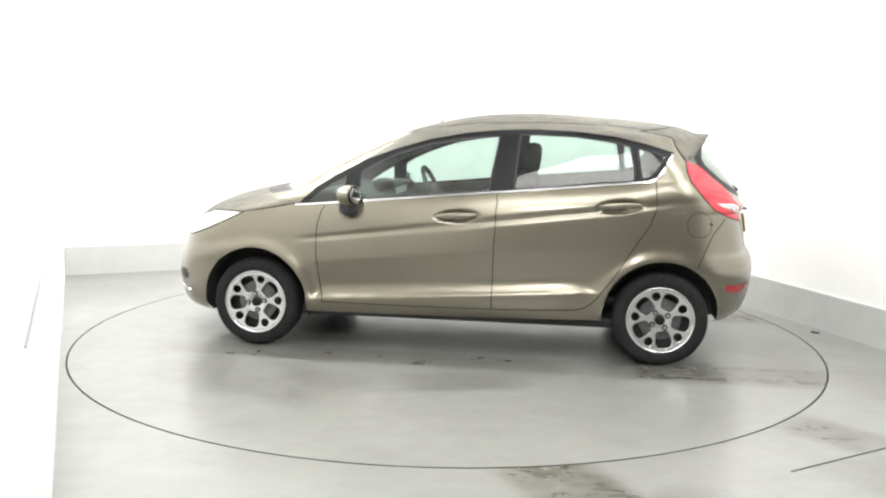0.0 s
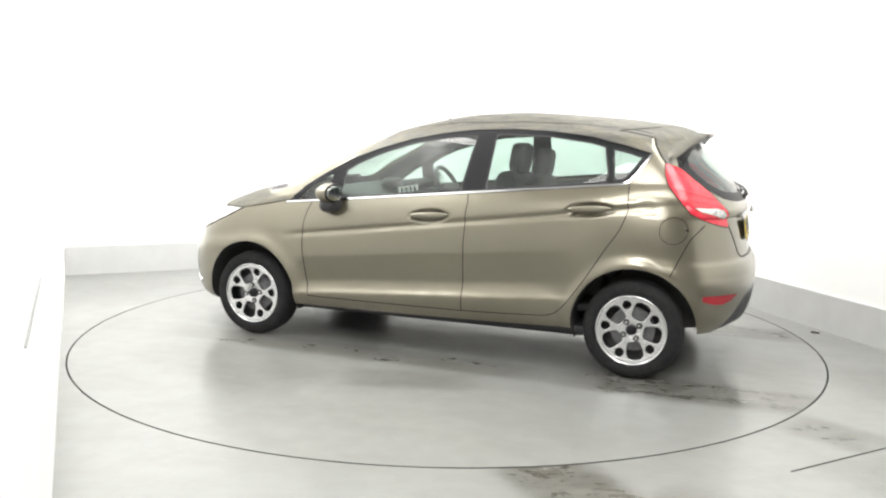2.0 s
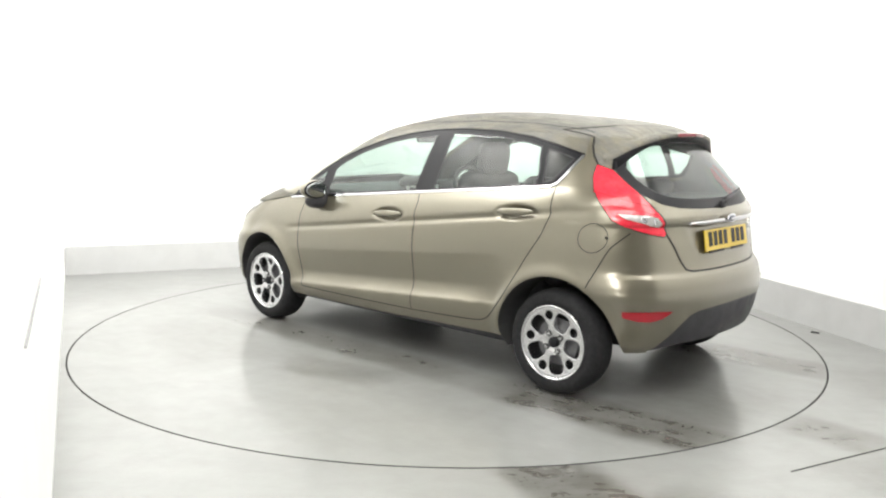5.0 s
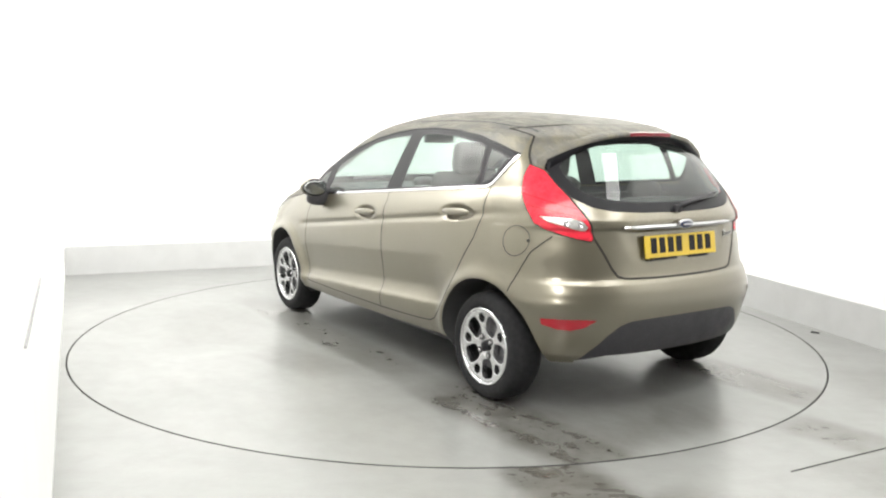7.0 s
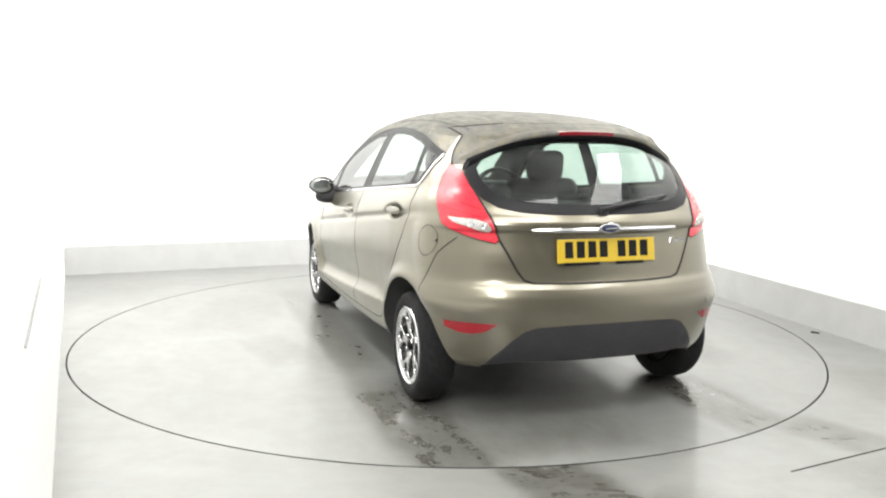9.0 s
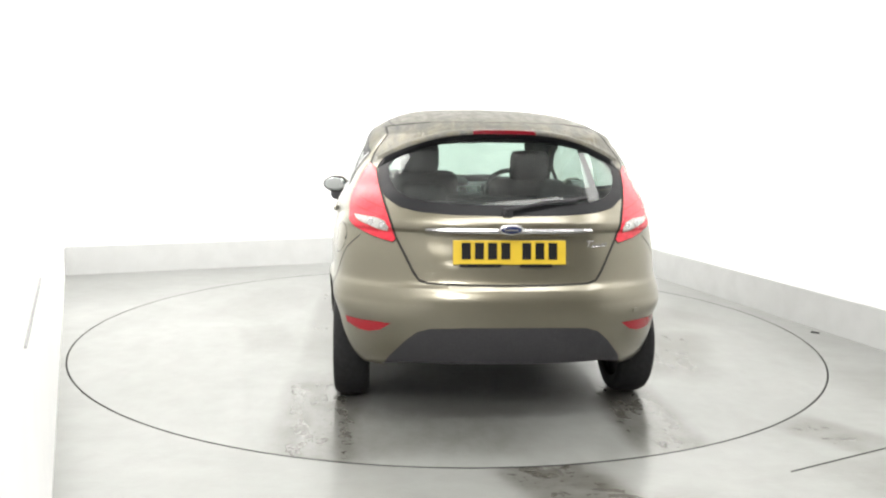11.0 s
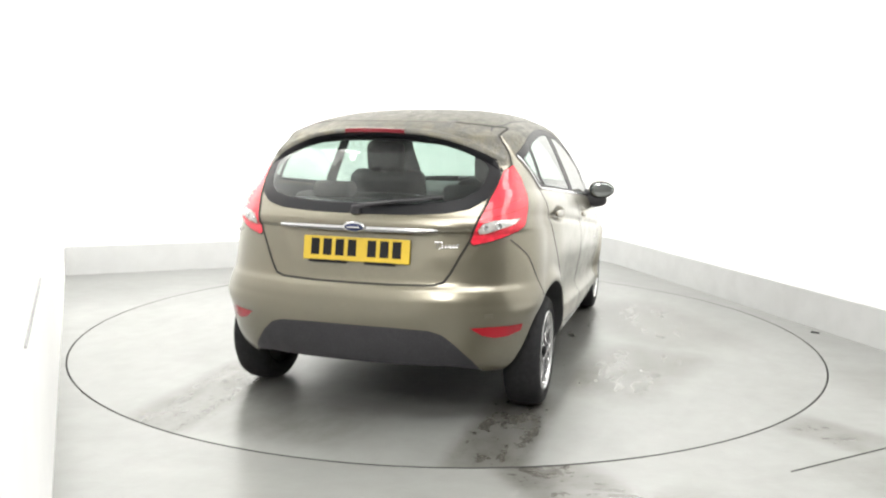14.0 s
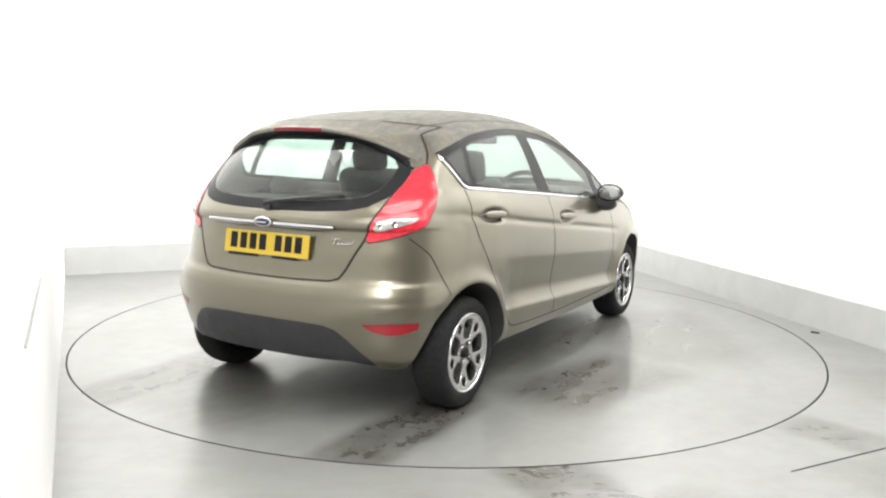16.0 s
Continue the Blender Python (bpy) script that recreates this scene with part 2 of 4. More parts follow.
bm = bmesh.new()
bmesh.ops.create_cone(bm, cap_ends=True, segments=192, radius1=TURN_RADIUS, radius2=TURN_RADIUS, depth=0.05)
bmesh.ops.translate(bm, verts=bm.verts[:], vec=(0, 0, -0.025))
turntable = tagged(mesh_object("turntable", bm, M_DISC), "round grey turntable disc flush with the floor, tyre-marked and wet, with painted shade and reflections of the car", "turntable")

part("edge_ring", ring_bm(TURN_RADIUS - 0.003, TURN_RADIUS + 0.0005, 0.0012), M_DARK, turntable, "thin dark steel edge of the disc")


def strip_on_floor(name, a, b, width, mat, label, category, kind=""):
    d = Vector((b[0] - a[0], b[1] - a[1], 0))
    m = Matrix.Translation(((a[0] + b[0]) / 2, (a[1] + b[1]) / 2, 0.001)) @ Matrix.Rotation(math.atan2(d.y, d.x), 4, "Z")
    return tagged(mesh_object(name, box_bm((d.length, width, 0.002), m), mat), label, category, kind=kind)


strip_on_floor("floor_joint", (1.44, -2.406), (2.60, -1.80), 0.007, M_DARK, "dark joint line in the painted floor", "joint", "structure")
tagged(mesh_object("debris", box_bm((0.055, 0.018, 0.010), Matrix.Translation((2.61, 0.04, 0.006)) @ Matrix.Rotation(radians(-35), 4, "Z"), 0.003), M_DARK), "small dark scrap lying on the floor by the kick board", "debris")
# unseen ceiling, grey so that the car's upper faces reflect less
ceil = tagged(mesh_object("ceiling", box_bm((9.6, 13.0, 0.1), Matrix.Translation((0.5, -1.8, CEILING + 0.05))), M_CEIL), "plain grey ceiling out of view, toned to dim reflections", "ceiling", kind="structure")
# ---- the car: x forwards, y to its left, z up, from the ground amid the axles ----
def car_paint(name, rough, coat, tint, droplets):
    """Metallic bronze lacquer; droplets: a film of dust and water beads on the upper faces, greyed to imitate
    reflection.
    """
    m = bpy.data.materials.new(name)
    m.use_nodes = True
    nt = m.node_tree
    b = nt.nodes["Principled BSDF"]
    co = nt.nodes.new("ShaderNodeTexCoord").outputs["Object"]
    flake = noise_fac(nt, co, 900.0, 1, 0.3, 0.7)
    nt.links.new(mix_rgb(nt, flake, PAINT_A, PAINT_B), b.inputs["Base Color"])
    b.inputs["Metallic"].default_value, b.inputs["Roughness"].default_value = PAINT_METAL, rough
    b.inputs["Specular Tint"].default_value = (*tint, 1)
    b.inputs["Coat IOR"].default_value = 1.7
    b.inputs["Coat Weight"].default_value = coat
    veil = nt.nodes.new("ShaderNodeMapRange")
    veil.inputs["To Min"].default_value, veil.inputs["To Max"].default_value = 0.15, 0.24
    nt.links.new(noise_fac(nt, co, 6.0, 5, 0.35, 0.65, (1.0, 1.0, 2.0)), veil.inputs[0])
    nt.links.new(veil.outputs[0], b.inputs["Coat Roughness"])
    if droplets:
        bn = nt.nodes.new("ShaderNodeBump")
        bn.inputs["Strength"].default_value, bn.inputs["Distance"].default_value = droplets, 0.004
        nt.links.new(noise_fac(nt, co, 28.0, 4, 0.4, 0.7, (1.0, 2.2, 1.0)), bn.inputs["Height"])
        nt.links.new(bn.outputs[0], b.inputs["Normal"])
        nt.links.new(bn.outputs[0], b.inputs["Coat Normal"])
        # grey mixed into the colour stands in for the reflected ceiling
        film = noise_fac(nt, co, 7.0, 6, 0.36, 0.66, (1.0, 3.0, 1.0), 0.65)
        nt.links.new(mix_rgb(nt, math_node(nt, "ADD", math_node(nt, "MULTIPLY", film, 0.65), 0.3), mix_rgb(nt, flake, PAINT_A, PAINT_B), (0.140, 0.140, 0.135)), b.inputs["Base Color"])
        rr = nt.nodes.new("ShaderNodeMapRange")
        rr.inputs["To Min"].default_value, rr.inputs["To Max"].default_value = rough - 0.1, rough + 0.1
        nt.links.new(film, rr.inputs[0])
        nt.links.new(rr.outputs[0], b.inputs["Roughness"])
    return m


M_PAINT = car_paint("bronze_paint", 0.30, PAINT_COAT, (0.85, 0.83, 0.78), 0.0)
# copy for upward faces: water drops, plus a dulled grey tone against glare
M_PAINT_WET_DULLED = car_paint("bronze_paint_wet_dulled", 0.46, 0.16, (0.44, 0.44, 0.43), 0.7)
M_BLACK = material("black_gloss_trim", (0.010, 0.010, 0.012), 0.4, spec=0.25)
M_PLASTIC = material("black_grained_plastic", (0.036, 0.035, 0.039), 0.55, variation=0.2, grain=120.0, bump=0.2)
M_SEAM = material("shut_line", (0.02, 0.018, 0.014), 0.8)
M_CHROME = material("chrome", (0.55, 0.55, 0.56), 0.16, 1.0)
M_ALLOY = material("silver_alloy", (0.66, 0.66, 0.67), 0.24, 1.0, 0.3, variation=0.05, grain=30.0)
M_HUB = material("brake_steel", (0.14, 0.14, 0.145), 0.4, 0.8, variation=0.3, grain=25.0)
M_TYRE = material("tyre_rubber", (0.02, 0.02, 0.021), 0.85, spec=0.25, variation=0.25, grain=40.0, bump=0.3)
M_RED = material("red_lens", (0.72, 0.026, 0.050), 0.22, 0.0, 0.5, variation=0.28, grain=38.0)
M_BRAKE = material("dark_red_lens", (0.17, 0.006, 0.014), 0.25, 0.0, 0.3)
M_REDDEEP = material("red_reflector", (0.36, 0.010, 0.020), 0.2, 0.0, 0.4)
M_CLEAR = material("clear_lens", (0.60, 0.59, 0.57), 0.2, 0.35, 0.8, variation=0.4, grain=30.0)
M_YELLOW = material("yellow_plate", (0.62, 0.43, 0.03), 0.35, coat=0.4, variation=0.04, grain=30.0)
M_BLUE = material("blue_enamel", (0.010, 0.018, 0.075), 0.2, coat=1.0)
M_FABRIC = material("grey_fabric", (0.035, 0.035, 0.038), 0.9, variation=0.3, grain=60.0, bump=0.4)
M_DASH = material("dark_dashboard", (0.035, 0.035, 0.038), 0.6, variation=0.15, grain=80.0, bump=0.2)
M_DASH_STRIP = material("pale_silver_plastic", (0.72, 0.73, 0.72), 0.35, 0.3, variation=0.06, grain=40.0)
M_LINING = material("grey_lining", (0.10, 0.10, 0.10), 0.85, variation=0.12, grain=30.0)
M_MIRROR = material("mirror_glass", (0.46, 0.48, 0.48), 0.03, 1.0)


def glass_material(name, tint):
    m = bpy.data.materials.new(name)
    m.use_nodes = True
    nt = m.node_tree
    nt.nodes.remove(nt.nodes["Principled BSDF"])
    out = nt.nodes["Material Output"]
    tr, gl, mx, fr = (nt.nodes.new("ShaderNode" + k) for k in ("BsdfTransparent", "BsdfGlossy", "MixShader", "LayerWeight"))
    tr.inputs[0].default_value = (*tint, 1)
    gl.inputs["Roughness"].default_value = 0.02
    fr.inputs[0].default_value = 0.5
    edge = math_node(nt, "POWER", fr.outputs["Facing"], 4.2)
    nt.links.new(math_node(nt, "ADD", math_node(nt, "MULTIPLY", edge, 0.90), 0.05), mx.inputs[0])
    # a thin film of dried water and dust
    co = nt.nodes.new("ShaderNodeTexCoord").outputs["Object"]
    film, haze = nt.nodes.new("ShaderNodeBsdfDiffuse"), nt.nodes.new("ShaderNodeMixShader")
    film.inputs[0].default_value = (0.62, 0.64, 0.63, 1)
    patch = noise_fac(nt, co, 5.0, 6, 0.42, 0.72, (1.0, 1.0, 1.0), 0.6)
    beads = noise_fac(nt, co, 55.0, 3, 0.5, 0.72)
    dust_amount = math_node(nt, "ADD", math_node(nt, "MULTIPLY", patch, 0.09), math_node(nt, "MULTIPLY", beads, 0.05))
    nt.links.new(math_node(nt, "ADD", dust_amount, 0.015), haze.inputs[0])
    nt.links.new(tr.outputs[0], haze.inputs[1])
    nt.links.new(film.outputs[0], haze.inputs[2])
    nt.links.new(haze.outputs[0], mx.inputs[1])
    nt.links.new(gl.outputs[0], mx.inputs[2])
    nt.links.new(mx.outputs[0], out.inputs[0])
    return m


M_GLASS = glass_material("car_glass", (0.66, 0.765, 0.72))


def smooth_table(rows):
    """A smooth curve through (key, value) rows that does not overshoot."""
    k, v = (np.array(c, float) for c in zip(*rows))
    h, d = np.diff(k), np.diff(v) / np.diff(k)
    m = np.zeros_like(v)
    m[0], m[-1] = d[0], d[-1]
    for i in range(1, len(k) - 1):
        if d[i - 1] * d[i] > 0:
            w1, w2 = 2 * h[i] + h[i - 1], h[i] + 2 * h[i - 1]
            m[i] = (w1 + w2) / (w1 / d[i - 1] + w2 / d[i])

    def f(q):
        q = np.clip(np.asarray(q, float), k[0], k[-1])
        i = np.clip(np.searchsorted(k, q) - 1, 0, len(h) - 1)
        t = (q - k[i]) / h[i]
        return ((1 + 2 * t) * (1 - t) ** 2 * v[i] + t * (1 - t) ** 2 * h[i] * m[i] + t * t * (3 - 2 * t) * v[i + 1] + t * t * (t - 1) * h[i] * m[i + 1])
    return f


TOP = 1.496
nose_x = smooth_table([(0.18, 1.82), (0.22, 1.92), (0.30, 1.955), (0.42, 1.97), (0.54, 1.955), (0.64, 1.925), (0.74, 1.87), (0.80, 1.80), (0.86, 1.71), (0.90, 1.62), (0.94, 1.50), (0.97, 1.37), (1.0, 1.225), (1.025, 1.14), (1.084, 1.025), (1.15, 0.892), (1.249, 0.692), (1.333, 0.490), (1.40, 0.28), (1.445, 0.085), (1.473, -0.08), (1.488, -0.27), (TOP, -0.42)])
tail_x = smooth_table([(0.18, -1.62), (0.21, -1.70), (0.26, -1.78), (0.316, -1.825), (0.425, -1.855), (0.533, -1.865), (0.60, -1.86), (0.65, -1.84), (0.68, -1.816), (0.72, -1.806), (0.80, -1.794), (0.87, -1.782), (0.905, -1.779), (0.922, -1.796), (0.945, -1.795), (0.97, -1.782), (0.99, -1.767), (1.05, -1.725), (1.16, -1.64), (1.26, -1.555), (1.32, -1.505), (1.355, -1.495), (1.38, -1.478), (1.412, -1.40), (1.448, -1.17), (1.474, -0.86), (1.488, -0.63), (TOP, -0.45)])
nose_l = smooth_table([(0.18, 0.5), (0.6, 0.55), (0.76, 0.5), (0.85, 0.5), (0.9, 0.58), (0.95, 0.6), (1.0, 0.46), (1.1, 0.36), (1.25, 0.33), (1.35, 0.28), (TOP, 0.2)])
tail_l = smooth_table([(0.18, 0.45), (0.5, 0.45), (0.85, 0.5), (1.2, 0.5), (1.34, 0.46), (1.39, 0.62), (TOP, 0.6)])
nose_n = smooth_table([(0.18, 2.3), (0.65, 2.3), (0.85, 2.3), (1.0, 2.4), (1.1, 2.5), (1.3, 2.4), (TOP, 2.1)])
tail_n = smooth_table([(0.18, 2.3), (0.5, 2.4), (0.85, 2.6), (1.2, 2.6), (1.34, 2.3), (1.40, 2.0), (TOP, 2.0)])
belt_y = smooth_table([(-1.7, 0.645), (-1.45, 0.69), (-1.19, 0.735), (-0.7, 0.775), (-0.2, 0.79), (0.4, 0.79), (0.99, 0.772), (1.3, 0.745), (1.7, 0.69)])
side_y = smooth_table([(-1.75, 0.75), (-1.45, 0.782), (-1.2, 0.808), (-0.6, 0.836), (0.0, 0.845), (0.5, 0.843), (1.0, 0.83), (1.4, 0.805), (1.7, 0.78)])
crown = smooth_table([(1.24, 1.0), (1.30, 0.996), (1.36, 0.985), (1.38, 0.966), (1.40, 0.932), (1.42, 0.888), (1.44, 0.832), (1.455, 0.776), (1.468, 0.70), (1.48, 0.585), (1.489, 0.43), (TOP, 0.001)])
HANDLES = ((-0.03, 0.862), (-0.985, 0.945))


def belt_z(x):
    return 0.985 - 0.0885 * x


def half_width_raw(x, z):
    zb = belt_z(x)
    zc = zb - (0.158 + 0.033 * x)
    zl = 0.385 - 0.062 * x
    ys, yb = side_y(x), belt_y(x)
    fade = np.clip((x + 1.0) / 0.35, 0, 1) * np.clip((1.0 - x) / 0.25, 0, 1)
    y_low = ys + 0.012 * fade
    f1 = np.clip((z - 0.18) / (zl - 0.18), 0, 1)
    under = ys - 0.075 + (0.075 + 0.012 * fade) * (1 - (1 - f1) ** 2)
    f2 = np.clip((z - zl) / (zc - zl), 0, 1)
    tuck = 0.045 * np.clip((-x - 0.95) / 0.45, 0, 1) ** 1.5
    ledge = np.clip(1 - f2 / 0.20, 0, 1) ** 2 * 0.040 * fade
    mid = ys - 0.018 * fade + ledge + 0.018 * fade * f2 ** 1.4 + 0.075 * f2 ** 1.2 * (1 - f2) - tuck * f2 ** 2.5
    z_up = 0.632 - 0.085 * x
    scoop = np.clip((z_up - z) / np.maximum(z_up - zl - 0.085, 0.05), 0, 1)
    mid = mid - 0.013 * scoop * (1.6 - 0.6 * scoop) * np.clip((x + 0.93) / 0.12, 0, 1) * np.clip((0.95 - x) / 0.12, 0, 1)
    groove = 0.012 * np.exp(-((z - zc + 0.018) / 0.016) ** 2) * np.clip((x + 1.35) / 0.3, 0, 1) * np.clip((1.0 - x) / 0.15, 0, 1)
    f3 = np.clip((z - zc) / (zb - zc), 0, 1)
    ys = ys - tuck
    up = ys + (yb - ys) * (0.25 * f3 + 0.75 * f3 ** 1.7)
    green = yb - (z - zb) * 0.40 - 0.12 * np.clip(z - zb, 0, 1) ** 2
    y = np.where(z < zl, under, np.where(z < zc, mid, np.where(z < zb, up, green)))
    return y - groove


def half_width(x, z):
    y = (half_width_raw(x, z - 0.008) + 2 * half_width_raw(x, z) + half_width_raw(x, z + 0.008)) / 4
    for wx in (1.2445, -1.2445):
        r = np.hypot(x - wx, z - 0.29)
        y = y + 0.022 * np.exp(-((r - 0.35) / 0.045) ** 2) * np.clip((z - 0.2) / 0.1, 0, 1)
    y = y + 0.013 * np.clip((-x - 1.36) / 0.15, 0, 1) / (1 + np.exp(np.clip((z - 0.578) / 0.007, -40, 40)))
    for hx, hz in HANDLES:
        r = np.hypot((x - hx) / 0.125, (z - hz - (hx - x) * 0.05) / 0.040)
        y = y - 0.022 * np.clip(1.15 - r, 0, 0.55) / 0.55 * np.where(r < 1.15, 1, 0)
    return y * crown(z)


def z_of(v):
    """Height for the surface coordinate v: itself up to 1.36, then ever finer towards the crown."""
    q = np.clip((v - 1.36) / 0.5, 0, 1)
    return np.where(v < 1.36, v, 1.36 + (TOP - 1.36) * (1 - (1 - q) ** 2.2))


def v_of(z):
    q = 1 - np.clip((TOP - z) / (TOP - 1.36), 0, 1) ** (1 / 2.2)
    return np.where(z < 1.36, z, 1.36 + 0.5 * q)


def ends(z):
    xr, xf = tail_x(z), nose_x(z)
    span = xf - xr
    return xr + np.minimum(tail_l(z), 0.42 * span), xf - np.minimum(nose_l(z), 0.42 * span), xr, xf


def shell(s, v):
    """Point of the left half of the skin: s 0..1 round the tail, 1..2 along the side, 2..3 round the nose."""
    s, v = np.asarray(s, float), np.asarray(v, float)
    z = z_of(v)
    cr, cf, xr, xf = ends(z)
    a = np.clip(s, 0, 1) * np.pi / 2
    b = np.clip(3 - s, 0, 1) * np.pi / 2
    n1, n2 = tail_n(z), nose_n(z)
    xs = cr + np.clip(s - 1, 0, 1) * (cf - cr)
    x = np.where(s < 1, cr - (cr - xr) * np.abs(np.cos(a)) ** (2 / n1), np.where(s > 2, cf + (xf - cf) * np.abs(np.cos(b)) ** (2 / n2), xs))
    xe = np.where(s < 1, cr - 0.25 * (cr - x), np.where(s > 2, cf + 0.25 * (x - cf), xs))
    y = half_width(xe, z) * np.where(s < 1, np.abs(np.sin(a)) ** (2 / n1), np.where(s > 2, np.abs(np.sin(b)) ** (2 / n2), 1.0))
    # the pressed recess round the number plate, deepest under the chrome bar
    ramp = np.clip((z - 0.735) / 0.17, 0, 1)
    fz = np.clip((z - 0.735) / 0.05, 0, 1) * np.clip((0.914 - z) / 0.025, 0, 1)
    fy = np.clip((0.335 + 0.07 * ramp - y) / 0.085, 0, 1)
    x = x + np.where(s < 1, 0.010 * fz * fz * (3 - 2 * fz) * fy * fy * (3 - 2 * fy) * (0.3 + 0.7 * ramp), 0.0)
    return np.stack([x, y, z], -1)


def skin(s, v):
    """Points and outward normals of the skin."""
    s, v = np.asarray(s, float), np.asarray(v, float)
    e = 0.004
    p = shell(s, v)
    du = shell(np.clip(s + e, 0, 3), v) - shell(np.clip(s - e, 0, 3), v)
    dv = shell(s, np.clip(v + e, 0.18, 1.855)) - shell(s, np.clip(v - e, 0.18, 1.855))
    n = np.cross(dv, du)
    l = np.linalg.norm(n, axis=-1, keepdims=True)
    n = np.where(l > 1e-12, n / np.maximum(l, 1e-12), np.array([0, 0, 1.0]))
    n = np.where((n[..., 1:2] < -0.3) & (p[..., 1:2] > 0.05), -n, n)
    mid = (s < 1e-6) | (s > 3 - 1e-6)
    n[..., 1] = np.where(mid, 0, n[..., 1])
    n /= np.maximum(np.linalg.norm(n, axis=-1, keepdims=True), 1e-9)
    return p, n


def s_of(kind, a, z):
    """Skin coordinate at height z for a given x ('x'), y at the tail ('y'), y at the nose ('n') or s itself."""
    cr, cf, xr, xf = (float(q) for q in ends(z))
    if kind == "s":
        return a
    if kind == "x":
        if a < cr:
            return math.acos(min(1, (cr - a) / (cr - xr)) ** (float(tail_n(z)) / 2)) / (math.pi / 2)
        if a > cf:
            return 3 - math.acos(min(1, (a - cf) / (xf - cf)) ** (float(nose_n(z)) / 2)) / (math.pi / 2)
        return 1 + (a - cr) / (cf - cr)
    lo, hi = (0.0, 1.0) if kind == "y" else (3.0, 2.0)
    for _ in range(40):
        mid = (lo + hi) / 2
        if float(shell(mid, v_of(z))[1]) < a:
            lo = mid
        else:
            hi = mid
    return (lo + hi) / 2


def to_plane(s, v):
    s = np.asarray(s, float)
    return np.where(s < 1, 0.95 * s, np.where(s < 2, 0.95 + 2.75 * (s - 1), 3.70 + 0.95 * (s - 2))), v


def from_plane(u):
    return np.where(u < 0.95, u / 0.95, np.where(u < 3.70, 1 + (u - 0.95) / 2.75, 2 + (u - 3.70) / 0.95))


def outline(points, closed=True, step=0.02):
    """Dense polyline in the plane of the skin from corner points (kind, a, z)."""
    corners = list(points) + ([points[0]] if closed else [])
    out = []
    for p, q in zip(corners, corners[1:]):
        n = 5 if p[0] == q[0] else 1
        ends2 = []
        for i in range(n + 1):
            a, z = p[1] + (q[1] - p[1]) * i / n, p[2] + (q[2] - p[2]) * i / n
            kind = p[0] if i < n else q[0]
            if i == n:
                a, z = q[1], q[2]
            u, v = to_plane(s_of(kind, a, z), float(v_of(z)))
            ends2.append((float(u), float(v)))
        for (x0, y0), (x1, y1) in zip(ends2, ends2[1:]):
            m = max(1, round(math.hypot(x1 - x0, y1 - y0) / step))
            out += [(x0 + (x1 - x0) * i / m, y0 + (y1 - y0) * i / m) for i in range(m)]
    last = corners[-1]
    if not closed:
        u, v = to_plane(s_of(*last), float(v_of(last[2])))
        out.append((float(u), float(v)))
    clean = [out[0]]
    for c in out[1:]:
        if math.hypot(c[0] - clean[-1][0], c[1] - clean[-1][1]) > 1e-4:
            clean.append(c)
    return clean


def xs(*rows):
    return [("x", x, z) for x, z in rows]


def circle(x, z, r, n=40):
    return [("x", x + r * math.cos(2 * math.pi * i / n), z + r * math.sin(2 * math.pi * i / n)) for i in range(n)]


def belt_at(x, up=0.0):
    return ("x", x, belt_z(x) + up)


WINDOW_TOP = ((0.883, 0.992), (0.737, 1.084), (0.556, 1.183), (0.378, 1.248), (0.167, 1.311), (-0.041, 1.350), (-0.246, 1.374), (-0.483, 1.381), (-0.717, 1.371), (-0.949, 1.343), (-1.147, 1.298), (-1.292, 1.255))
window_line = [belt_at(x) for x in (0.99, 0.57, 0.15, -0.26, -0.66, -0.99, -1.15)] + xs((-1.19, 1.105), (-1.228, 1.150), (-1.289, 1.250))
SEAM_FRONT = xs((0.80, 0.905), (0.835, 0.80), (0.842, 0.70), (0.838, 0.60), (0.823, 0.426), (0.80, 0.31))
SEAM_MID = xs((-0.266, 1.004), (-0.262, 0.813), (-0.250, 0.574), (-0.247, 0.305))
SEAM_REAR = xs((-1.188, 1.09), (-1.195, 0.938), (-1.158, 0.838), (-1.068, 0.702), (-0.985, 0.564), (-0.925, 0.475), (-0.865, 0.395), (-0.815, 0.346), (-0.77, 0.327), (-0.72, 0.322))
ARCH_R = 0.343
FUEL = circle(-1.443, 0.847, 0.073, 28)
TAIL_LIGHT = xs((-1.366, 1.206), (-1.372, 1.15), (-1.395, 1.09), (-1.467, 1.004), (-1.525, 0.939), (-1.60, 0.90), (-1.66, 0.875)) + [("y", 0.53, 0.858), ("y", 0.517, 0.872), ("y", 0.545, 0.95), ("y", 0.575, 1.04), ("y", 0.597, 1.12), ("y", 0.605, 1.18)]
LIGHT_CLEAR = xs((-1.53, 0.972), (-1.58, 0.945)) + [("y", 0.60, 0.915), ("y", 0.553, 0.905), ("y", 0.548, 0.925), ("y", 0.565, 0.952), ("y", 0.61, 0.966)]
TAILGATE = [("y", 0.0, 0.672), ("y", 0.2, 0.673), ("y", 0.37, 0.677), ("y", 0.412, 0.69), ("y", 0.44, 0.73), ("y", 0.475, 0.80), ("y", 0.513, 0.872), ("y", 0.57, 1.04), ("y", 0.60, 1.16), ("x", -1.372, 1.205), ("x", -1.335, 1.25), ("x", -1.305, 1.30), ("x", -1.29, 1.345), ("s", 0.75, 1.385), ("s", 0.4, 1.409), ("s", 0.0, 1.412)]
